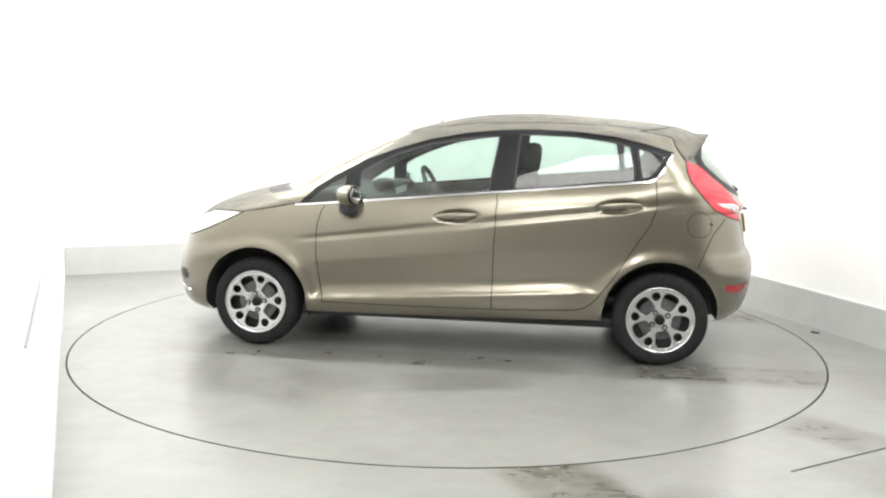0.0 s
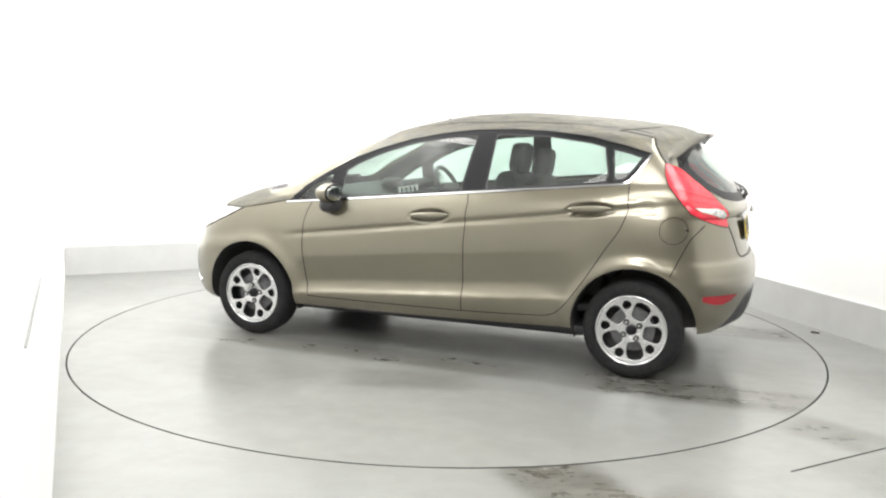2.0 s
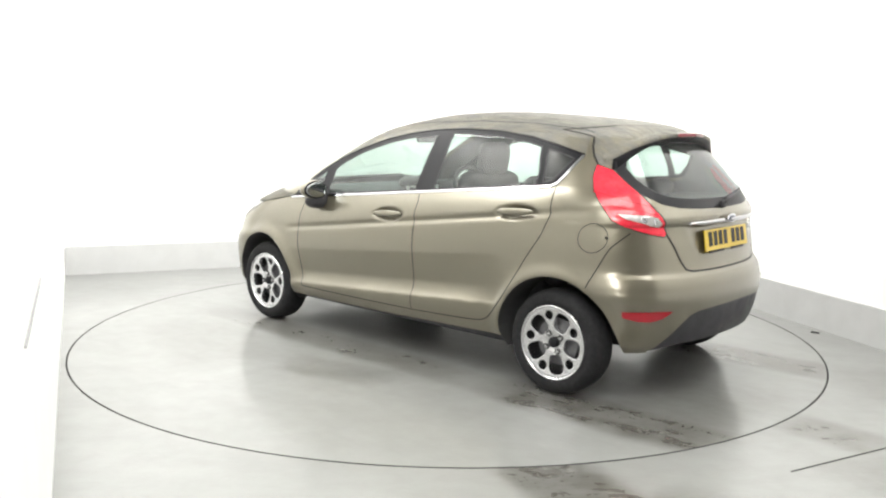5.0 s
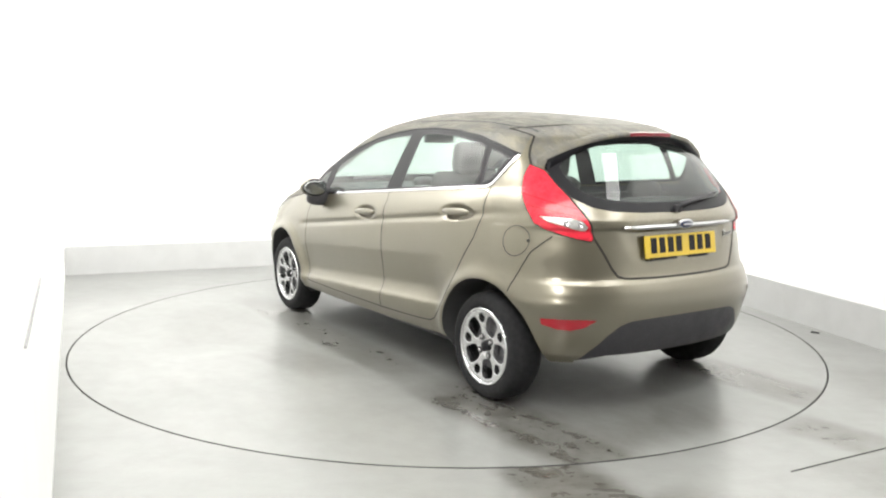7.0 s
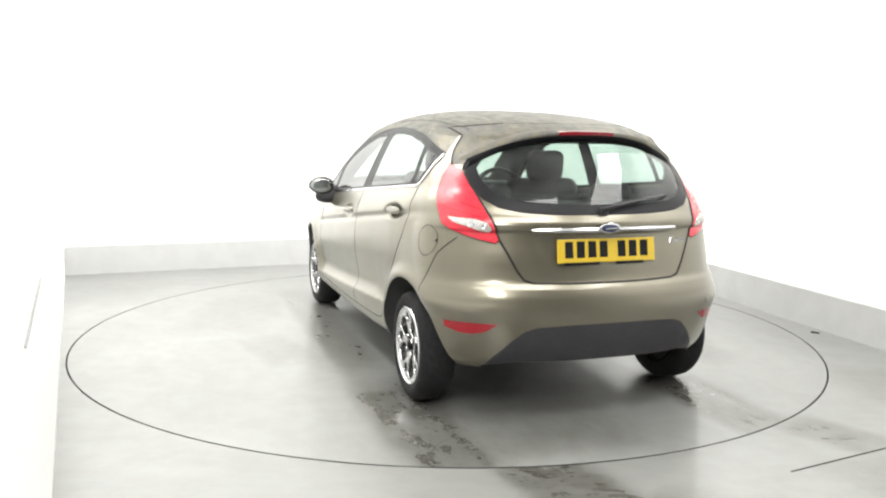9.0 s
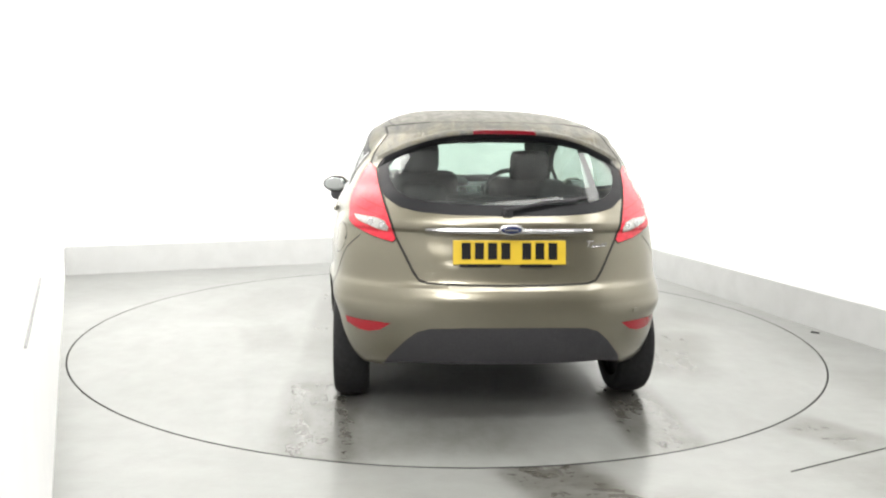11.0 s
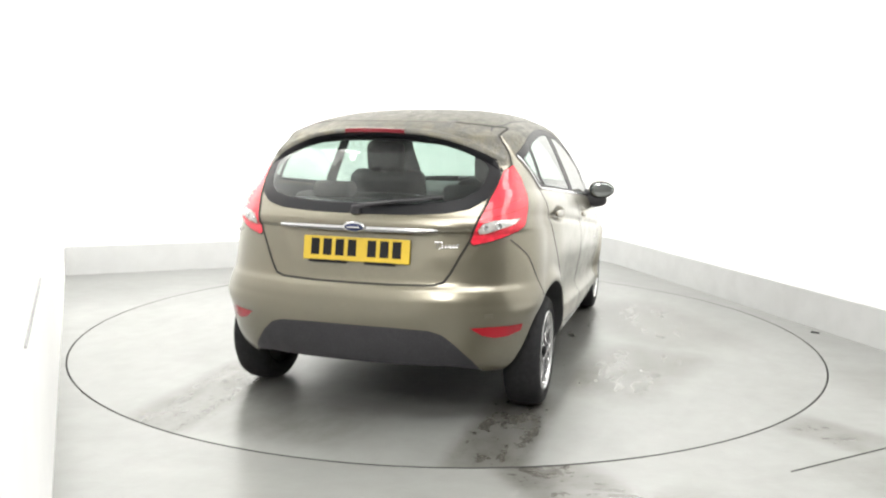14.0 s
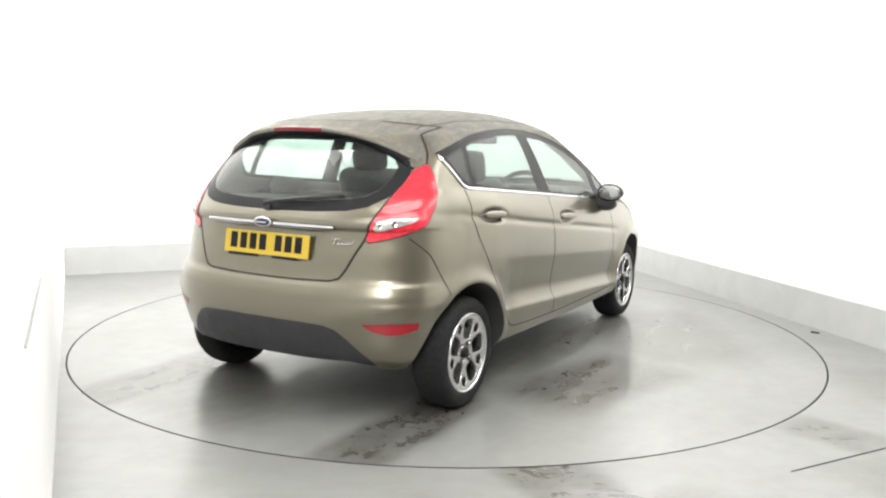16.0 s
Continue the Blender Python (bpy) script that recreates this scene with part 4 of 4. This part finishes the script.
for side in BOTH:
    one = (side,)
    fd = skin_mesh("front_door", tris_of("front_door"), one, M_PAINT, car)
    rd = skin_mesh("rear_door", tris_of("rear_door"), one, M_PAINT, car)
    doors[side, "front_door"], doors[side, "rear_door"] = fd, rd
    wf = skin_mesh("window_frame", tris_of("window_frame"), one, M_BLACK, car, label="black window surround and pillars")
    for k in ("front_window", "corner_window"):
        skin_mesh(k, tris_of(k), one, M_GLASS, fd, label="clear side window glass")
    skin_mesh("rear_window", tris_of("rear_window"), one, M_GLASS, rd, label="clear side window glass")
    skin_mesh("quarter_window", tris_of("quarter_window"), one, M_GLASS, car, label="small quarter window glass")
    skin_mesh("fuel_flap", tris_of("fuel_flap"), one, M_PAINT, car) if side > 0 else skin_mesh("rear_quarter_patch", tris_of("fuel_flap"), one, M_PAINT, body)
    tl = skin_mesh("tail_light", tris_of("tail_light"), one, M_RED, car, 0.004, label="bright red tail light lens")
    skin_mesh("reversing_lens", tris_of("reversing_lens"), one, M_CLEAR, tl, 0.004, label="clear reversing and indicator lens")
    skin_mesh("reflector", tris_of("reflector"), one, M_REDDEEP, rear_bumper, 0.002, label="red rear reflector")
    skin_mesh("headlight", tris_of("headlight"), one, M_CLEAR, car, 0.003, label="clear headlight")
    for x, z, r in ((1.50, 0.800, 0.022), (1.60, 0.775, 0.030)):
        q, nq = skin(np.array([s_of("x", x, z)]), np.array([z]))
        bowl = part("lamp_bowl", lathe([(0.0005, 0.0), (r * 0.5, 0.0005), (r * 0.85, 0.0025), (r, 0.003), (r * 1.05, 0.0)], 24), M_CHROME, car, "bright reflector bowl in the headlight", smooth=True)
        bowl.matrix_basis = Matrix.Translation((q[0] + nq[0] * 0.0032) * (1, side, 1)) @ Vector(nq[0] * (1, side, 1)).to_track_quat("Y", "Z").to_matrix().to_4x4()
    skin_mesh("fog_lamp", tris_of("fog_lamp"), one, M_BLACK, front_bumper, label="dark fog lamp recess")
    # shut lines
    for who, pts, closed in ((fd, SEAM_FRONT, False), (fd, SEAM_MID, False), (rd, SEAM_REAR, False), (fd, xs((0.80, 0.31), (0.3, 0.307), (-0.247, 0.308)), False), (rd, xs((-0.247, 0.308), (-0.5, 0.314), (-0.72, 0.322)), False),
                             (car, HOOD_EDGE, False), (rear_bumper, xs((-1.60, 0.878), (-1.53, 0.80), (-1.475, 0.68), (-1.44, 0.60)), False)):
        strip("shut_line", outline(pts, closed), one, 0.0066, 0.0008, M_SEAM, who, closed=closed)
    if side > 0:
        strip("shut_line", outline(FUEL), one, 0.004, 0.0006, M_SEAM, car, closed=True)
        # dark blob on the skin stands in for the shaded finger recess
        fy = float(shell(s_of("x", -1.508, 0.852), 0.852)[1])
        part("flap_notch_shade", blob((0, 0, 0), (0.014, 0.003, 0.008), 2.2), M_SEAM, car, smooth=True).matrix_basis = pose(-1.508, fy, 0.852)
    strip("lens_seal", outline(TAIL_LIGHT), one, 0.010, 0.003, M_SEAM, tl, closed=True)
    for a, b in (((-1.40, 1.075), (0.565, 1.005)), ((-1.46, 1.02), (0.556, 0.965))):
        strip("lens_rib", outline([("s", s_of("x", *a), a[1]), ("s", s_of("y", *b), b[1])], False), one, 0.004, 0.0052, M_REDDEEP, tl)
    for y, z, r in ((0.580, 0.934, 0.013), (0.630, 0.942, 0.016)):
        q, nq = skin(np.array([s_of("y", y, z)]), np.array([z]))
        bowl = part("lamp_bowl", lathe([(0.0005, 0.0), (r * 0.5, 0.0005), (r * 0.8, 0.0025), (r, 0.003), (r * 1.05, 0.0)], 24), M_CHROME, tl, "grey reflector bowl in the clear lens", smooth=True)
        bowl.matrix_basis = Matrix.Translation((q[0] + nq[0] * 0.0042) * (1, side, 1)) @ Vector(nq[0] * (1, side, 1)).to_track_quat("Y", "Z").to_matrix().to_4x4()
    strip("lens_edge", outline(LIGHT_CLEAR), one, 0.005, 0.0052, M_REDDEEP, tl, closed=True)
    strip("lens_seal", outline(HEADLIGHT), one, 0.007, 0.0034, M_SEAM, car, closed=True)
    strip("window_trim", outline(window_line, False), one, 0.017, 0.006, M_CHROME, car, "thin chrome strip along the window line")
    strip("window_seal", outline(list(xs(*WINDOW_TOP)), False), one, 0.012, 0.003, M_BLACK, wf)
    for g in (GLASS_F, GLASS_R, GLASS_Q):
        strip("glass_seal", outline(g), one, 0.010, 0.002, M_PLASTIC, wf, closed=True)
strip("shut_line", outline(TAILGATE[:-1], False), BOTH, 0.012, 0.0016, M_SEAM, tailgate)
strip("shut_line", outline(TAILGATE[-3:], False), BOTH, 0.005, 0.0006, M_SEAM, tailgate)
strip("glass_seal", outline(REAR_GLASS, False), BOTH, 0.062, 0.0015, M_BLACK, tailgate, "black border of the rear window")

# lining on the inside of the shell
lin = SKIN_TRIS[np.isin(SKIN_KIND, ("body", "roof", "roof_rail", "front_door", "rear_door", "tailgate", "gate_top", "fuel_flap", "cowl", "hood")) & (SKIN_UV[SKIN_TRIS][:, :, 1].mean(1) > 0.34) & (SKIN_P[SKIN_TRIS][:, :, 0].mean(1) < 1.25)]
skin_mesh("interior_lining", lin, BOTH, M_LINING, car, -0.03, "grey interior lining and headliner", flip=True)

# wheels, arches and underside
rounded((2.05, 1.42, 0.06), pose(0, 0, 0.225), 0.02, M_PLASTIC, "underbody", car, "dark underbody")
rounded((0.50, 0.86, 0.06), pose(-1.50, 0, 0.36), 0.03, M_PLASTIC, "rear_undertray", car, "dark rear undertray")
rounded((0.5, 1.0, 0.06), pose(1.55, 0, 0.215), 0.02, M_PLASTIC, "front_undertray", car)
rounded((0.14, 1.3, 0.10), pose(-1.2445, 0, 0.26), 0.03, M_HUB, "rear_axle", car, "dark steel rear axle")
for wx in (1.2445, -1.2445):
    for side in BOTH:
        n = 28
        bm = bmesh.new()
        a0, a1 = radians(-16), radians(196 if wx > 0 else 184)
        rim_o, rim_i = [], []
        for i in range(n + 1):
            a = a0 + (a1 - a0) * i / n
            x, z = wx + ARCH_R * math.cos(a), 0.29 + ARCH_R * math.sin(a)
            zz = max(z, 0.185)
            yo = float(shell(s_of("x", x, zz), zz)[1]) - 0.004
            rim_o.append(bm.verts.new((x, side * yo, z)))
            rim_i.append(bm.verts.new((x, side * 0.50, z)))
        for i in range(n):
            bm.faces.new((rim_o[i], rim_o[i + 1], rim_i[i + 1], rim_i[i]))
        bm.faces.new(list(rim_i))
        part("wheel_arch_liner", bm, M_DARK, car, "black wheel arch liner")
wheel = make_wheel(car)
wheel.matrix_basis = pose(1.2445, 0.816, 0.280, 0, 8, 0) @ Matrix.Diagonal((0.968, 0.93, 0.968, 1))
for wx, side, spin in ((-1.2445, 1, 33), (1.2445, -1, 20), (-1.2445, -1, 50)):
    copy_thing(wheel, pose(wx, side * 0.813, 0.280, 0, spin, 0 if side > 0 else 180))

# door handles, mirrors
for side in BOTH:
    for (hx, hz), door in zip(HANDLES, ("front_door", "rear_door")):
        y = float(half_width(np.array(hx), np.array(hz))) + 0.024
        tilt = 3.0
        bm = blob((0, 0, 0), (0.122, 0.013, 0.019), 2.4)
        o = part("door_handle", bm, M_PAINT, doors[side, door], "body-coloured door handle", smooth=True)
        o.matrix_basis = pose(hx, side * y, hz + 0.004, 0, tilt, 0)
    hous = blob((0.0, 0.0, 0.0), (0.068, 0.088, 0.062), 2.4)
    for v in hous.verts:
        v.co.z *= 1.0 - 0.30 * max(0.0, side * v.co.y / 0.088) ** 1.5
    for v in hous.verts:
        if v.co.x < -0.028:
            v.co.x = -0.028 + (v.co.x + 0.028) * 0.15
    mir = part("wing_mirror", hous, M_PAINT, car, "body-coloured wing mirror on a black base", smooth=True)
    mir.matrix_basis = pose(0.62, side * 0.885, 0.975, 0, 0, side * -8)
    rim, gl = blob((0, 0, 0), (0.012, 0.085, 0.058), 2.5), blob((0, 0, 0), (0.006, 0.074, 0.047), 2.5)
    for v in rim.verts[:] + gl.verts[:]:
        v.co.z *= 1.0 - 0.30 * max(0.0, side * v.co.y / 0.088) ** 1.5
    part("mirror_surround", rim, M_BLACK, mir, smooth=True).matrix_basis = pose(-0.034, 0, 0)
    part("mirror_glass", gl, M_MIRROR, mir, "mirror glass", smooth=True).matrix_basis = pose(-0.043, 0, 0)
    part("mirror_base", blob((0, 0, 0), (0.055, 0.09, 0.05), 2.4), M_PLASTIC, mir, "black plastic mirror foot", smooth=True).matrix_basis = pose(0.02, side * -0.05, -0.075)
    part("mirror_stalk", blob((0, 0, 0), (0.05, 0.08, 0.04), 2.4), M_PLASTIC, mir, smooth=True).matrix_basis = pose(0.03, side * -0.12, -0.04)
    # chrome lip under the fog lamp
    strip("bumper_lip", outline([("n", 0.60, 0.335), ("n", 0.70, 0.325), ("x", 1.72, 0.315)], False), (side,), 0.02, 0.008, M_CHROME, front_bumper)


def tail_point(y, z, off=0.0):
    s = s_of("y", abs(y), z)
    p, n = skin(np.array([s]), np.array([float(v_of(z))]))
    p, n = p[0] + n[0] * off, n[0]
    return Vector((p[0], p[1] * (1 if y >= 0 else -1), p[2]))


# spoiler lip over the rear window
bm = bmesh.new()
cols = []
for i in range(49):
    y = -0.60 + 1.2 * i / 48
    k = abs(y) / 0.60
    zt = 1.372 - 0.145 * k ** 2.6
    reach = 0.072 * (1 - k ** 3) + 0.018
    high, base = tail_point(y, zt + 0.034), tail_point(y, zt + 0.008)
    back = tail_point(y, zt - 0.045)
    tip = base + Vector((-reach, 0, -0.10 * reach))
    cols.append([bm.verts.new(c) for c in (high, base + Vector((0, 0, 0.002)), tip + Vector((0, 0, 0.003)), tip + Vector((0.004, 0, -0.016)), back + Vector((-0.004, 0, 0)), back + Vector((0.03, 0, 0)))])
for c0, c1 in zip(cols, cols[1:]):
    for a in range(5):
        bm.faces.new((c0[a], c1[a], c1[a + 1], c0[a + 1]))
bmesh.ops.recalc_face_normals(bm, faces=bm.faces[:])
spoiler = part("spoiler", bm, M_PAINT_WET_DULLED, tailgate, "body-coloured roof spoiler, black underneath", smooth=True)
spoiler.data.materials.append(M_BLACK)
for f in spoiler.data.polygons:
    if f.index % 5 >= 3:
        f.material_index = 1
bm = bmesh.new()
rows = []
for i in range(17):
    y = -0.150 + 0.30 * i / 16
    k = abs(y) / 0.60
    zt = 1.372 - 0.145 * k ** 2.6
    high, base = tail_point(y, zt + 0.034), tail_point(y, zt + 0.008)
    reach = 0.072 * (1 - k ** 3) + 0.018
    t = base + Vector((-reach - 0.004, 0, -0.10 * reach - 0.007))
    rows.append([bm.verts.new(t + Vector((dx, 0, dz))) for dx, dz in ((0.012, 0.013), (-0.002, 0.010), (-0.002, -0.008), (0.012, -0.011))])
for r0, r1 in zip(rows, rows[1:]):
    for a in range(3):
        bm.faces.new((r0[a], r1[a], r1[a + 1], r0[a + 1]))
bmesh.ops.recalc_face_normals(bm, faces=bm.faces[:])
part("brake_light", bm, M_BRAKE, spoiler, "red high-level brake light")

# chrome bar, oval badge, plate, script, wiper
bm = bmesh.new()
rows = []
for i in range(33):
    y = -0.385 + 0.77 * i / 32
    k = abs(y) / 0.385
    c = tail_point(y, 0.921)
    h = 0.012 * (1 - 0.35 * k ** 4)
    rows.append([bm.verts.new(c + Vector((dx, 0, dz))) for dx, dz in ((0.01, h), (-0.016, h * 0.9), (-0.022, 0.0), (-0.014, -h), (0.01, -h))])
for r0, r1 in zip(rows, rows[1:]):
    for a in range(4):
        bm.faces.new((r0[a], r1[a], r1[a + 1], r0[a + 1]))
bm.faces.new(rows[0])
bm.faces.new(rows[-1])
bmesh.ops.recalc_face_normals(bm, faces=bm.faces[:])
part("chrome_bar", bm, M_CHROME, tailgate, "polished chrome bar above the plate", smooth=False)
badge = part("badge", blob((0, 0, 0), (0.008, 0.056, 0.025), 2.0), M_CHROME, tailgate, "chrome oval badge with a blue centre", smooth=True)
badge.matrix_basis = pose(-1.820, 0.0, 0.928)
part("badge_centre", blob((0, 0, 0), (0.008, 0.047, 0.0185), 2.0), M_BLUE, badge, smooth=True).matrix_basis = pose(-0.003, 0, 0)
part("badge_mark", box_bm((0.003, 0.062, 0.007), pose(-0.0115, 0, 0), 0.001), M_CHROME, badge)
plate = part("number_plate", box_bm((0.008, 0.520, 0.111), None, 0.003), M_YELLOW, tailgate, "yellow number plate with dark bars")
plate.matrix_basis = pose(-1.796, 0.0, 0.822, 0, 9, 0)
x0 = 0.200
for i in range(7):
    yy = x0 - i * 0.0605 - (0.036 if i > 3 else 0)
    part("plate_bar", box_bm((0.002, 0.042, 0.076), pose(-0.005, yy, 0.006), 0.0005), M_BLACK, plate)
for yy, w in ((0.135, 0.19), (-0.12, 0.15)):
    part("plate_footer", box_bm((0.004, w, 0.013), pose(-0.004, yy, -0.060), 0.001), M_BLACK, plate)
for side in BOTH:
    part("plate_screw", lathe([(0.0005, -0.003), (0.005, -0.003), (0.006, 0.001)], 10), M_YELLOW, plate).matrix_basis = pose(-0.003, side * 0.235, 0.0, 0, 0, 90)
# slanted strokes of a small chrome script
for y, z0, z1 in ((0.372, 0.842, 0.868), (0.392, 0.842, 0.856), (0.407, 0.844, 0.857), (0.423, 0.845, 0.858), (0.439, 0.847, 0.859), (0.456, 0.848, 0.862)):
    part("script_bar", tube([tail_point(-y, z0, 0.003), tail_point(-y - 0.010, z1, 0.003)], 0.0032, 6), M_CHROME, tailgate)
part("script_bar", tube([tail_point(-0.362, 0.868, 0.003), tail_point(-0.400, 0.869, 0.003)], 0.0018, 6), M_CHROME, tailgate)
part("script_bar", tube([tail_point(-0.386 - 0.016 * k, 0.842 + 0.0012 * k, 0.002) for k in range(6)], 0.002, 6), M_CHROME, tailgate)
rounded((0.022, 0.045, 0.04), Matrix.Translation(tail_point(0.01, 0.996, 0.012)), 0.008, M_PLASTIC, "wiper_hub", tailgate, "black rear wiper hub")
arm = [tail_point(y, z, o) for y, z, o in ((0.02, 0.998, 0.028), (-0.06, 1.014, 0.030), (-0.18, 1.032, 0.026), (-0.32, 1.044, 0.020))]
part("wiper_arm", tube(arm, lambda t: 0.011 - 0.006 * t), M_PLASTIC, tailgate, "black rear wiper arm", smooth=True)
blade = [tail_point(y, z, 0.012) for y, z in ((-0.04, 1.022), (-0.14, 1.036), (-0.26, 1.049), (-0.38, 1.060))]
part("wiper_blade", tube(blade, 0.0065), M_PLASTIC, tailgate, smooth=True)
part("tow_eye_cover", box_bm((0.003, 0.05, 0.018), Matrix.Translation(tail_point(-0.62, 0.545, 0.001)) @ Matrix.Rotation(radians(38), 4, "Z"), 0.001), M_PAINT, rear_bumper)
# roof: aerial and ditch strips
part("aerial", tube([(0.22, 0, 1.40), (0.20, 0, 1.425), (0.16, 0, 1.458)], lambda t: 0.008 - 0.004 * t), M_PLASTIC, car, "short black roof aerial", smooth=True)
for side in BOTH:
    strip("roof_strip", outline(ROOF_SIDE, False), (side,), 0.009, 0.0012, M_PLASTIC, car)
for side in BOTH:
    w = [(1.15, side * 0.05 + 0.25, 0.99), (1.11, side * 0.05 + 0.0, 1.01), (1.04, side * 0.05 - 0.30, 1.02)]
    part("front_wiper", tube(w, 0.011), M_PLASTIC, car, "black windscreen wiper", smooth=True)

# ---- inside the car ----
rounded((0.50, 1.30, 0.20), pose(0.72, 0, 0.86, 0, -8, 0), 0.07, M_DASH, "dashboard", car, "dark dashboard")
rounded((0.16, 0.36, 0.08), pose(0.56, -0.36, 0.965), 0.03, M_DASH, "instrument_hood", car)
bm = bmesh.new()
R, r = 0.185, 0.017
rows = []
for i in range(40):
    a = 2 * math.pi * i / 40
    rows.append([bm.verts.new(((R + r * math.cos(b)) * math.cos(a), (R + r * math.cos(b)) * math.sin(a), r * math.sin(b))) for b in np.linspace(0, 2 * math.pi, 10, endpoint=False)])
for i in range(40):
    for k in range(10):
        bm.faces.new((rows[i][k], rows[(i + 1) % 40][k], rows[(i + 1) % 40][(k + 1) % 10], rows[i][(k + 1) % 10]))
bmesh.ops.recalc_face_normals(bm, faces=bm.faces[:])
sw = part("steering_wheel", bm, M_DASH, car, "black steering wheel", smooth=True)
sw.matrix_basis = pose(0.30, -0.36, 0.93, 0, -65, 0)
part("steering_hub", blob((0, 0, 0), (0.06, 0.16, 0.025), 3), M_DASH, sw, smooth=True)
rounded((0.03, 0.24, 0.065), pose(0.42, 0.0, 1.315, 0, 10, 0), 0.012, M_DASH, "interior_mirror", car, "black interior mirror")
part("display_pod", blob((0.60, 0.0, 0.99), (0.07, 0.085, 0.045), 2.6), M_DASH, car, "dark rounded display pod on the dashboard", smooth=True)
# pale strip with five teeth at the middle of the dashboard
console = part("dash_strip", box_bm((0.012, 0.33, 0.010), pose(0.475, 0.0, 0.972), 0.002), M_DASH_STRIP, car, "pale toothed strip across the dashboard")
for k in range(5):
    part("dash_strip_tooth", box_bm((0.012, 0.022, 0.034), pose(0.474, 0.15 - 0.075 * k, 0.954, 0, 15, 0), 0.003), M_DASH_STRIP, console)


def make_seat(name):
    seat = new(name)
    seat.parent = car
    seat["label"] = "dark grey fabric seat with headrest"
    part("cushion", box_bm((0.52, 0.50, 0.16), pose(0.12, 0, 0.0, 0, -6, 0), 0.06, 3), M_FABRIC, seat, smooth=True)
    part("backrest", box_bm((0.15, 0.48, 0.60), pose(-0.20, 0, 0.34, 0, -14, 0), 0.06, 3), M_FABRIC, seat, smooth=True)
    part("headrest", box_bm((0.10, 0.24, 0.19), pose(-0.29, 0, 0.715, 0, -8, 0), 0.045, 3), M_FABRIC, seat, smooth=True)
    for s in BOTH:
        part("headrest_post", tube([(-0.265, s * 0.06, 0.58), (-0.285, s * 0.06, 0.68)], 0.006, 8), M_CHROME, seat)
    return seat


seat = make_seat("front_seat")
seat.matrix_basis = pose(-0.16, 0.34, 0.492)
copy_thing(seat, pose(-0.14, -0.34, 0.445))
bench = new("rear_bench")
bench.parent = car
bench["label"] = "dark grey fabric rear bench"
part("bench_cushion", box_bm((0.50, 1.24, 0.18), pose(-0.80, 0, 0.52, 0, -5, 0), 0.06, 3), M_FABRIC, bench, smooth=True)
part("bench_backrest", box_bm((0.15, 1.22, 0.52), pose(-1.12, 0, 0.78, 0, -16, 0), 0.06, 3), M_FABRIC, bench, smooth=True)
for y in (0.36, -0.36):
    part("bench_headrest", box_bm((0.09, 0.24, 0.10), pose(-1.20, y, 1.045, 0, -10, 0), 0.04, 3), M_FABRIC, bench, smooth=True)
rounded((0.40, 1.05, 0.03), pose(-1.42, 0, 1.0, 0, 2, 0), 0.01, M_DASH, "parcel_shelf", car, "dark parcel shelf")
rounded((2.2, 1.36, 0.05), pose(-0.25, 0, 0.36), 0.02, M_DASH, "cabin_floor", car, "dark cabin floor")


def motions():
    """The turntable and the car on it turn together, clockwise from above."""
    rows_car, rows_disc = [], []
    for t, h in enumerate(HEADINGS):
        a = radians(h)
        ox, oy = CAR_OFFSET
        rows_car.append((float(t), pose(math.cos(a) * ox - math.sin(a) * oy, math.sin(a) * ox + math.cos(a) * oy, 0, 0, 0, h)))
        rows_disc.append((float(t), pose(TURN_CENTRE[0], TURN_CENTRE[1], 0, 0, 0, h)))
    walk(car, rows_car)
    walk(turntable, rows_disc)


motions()
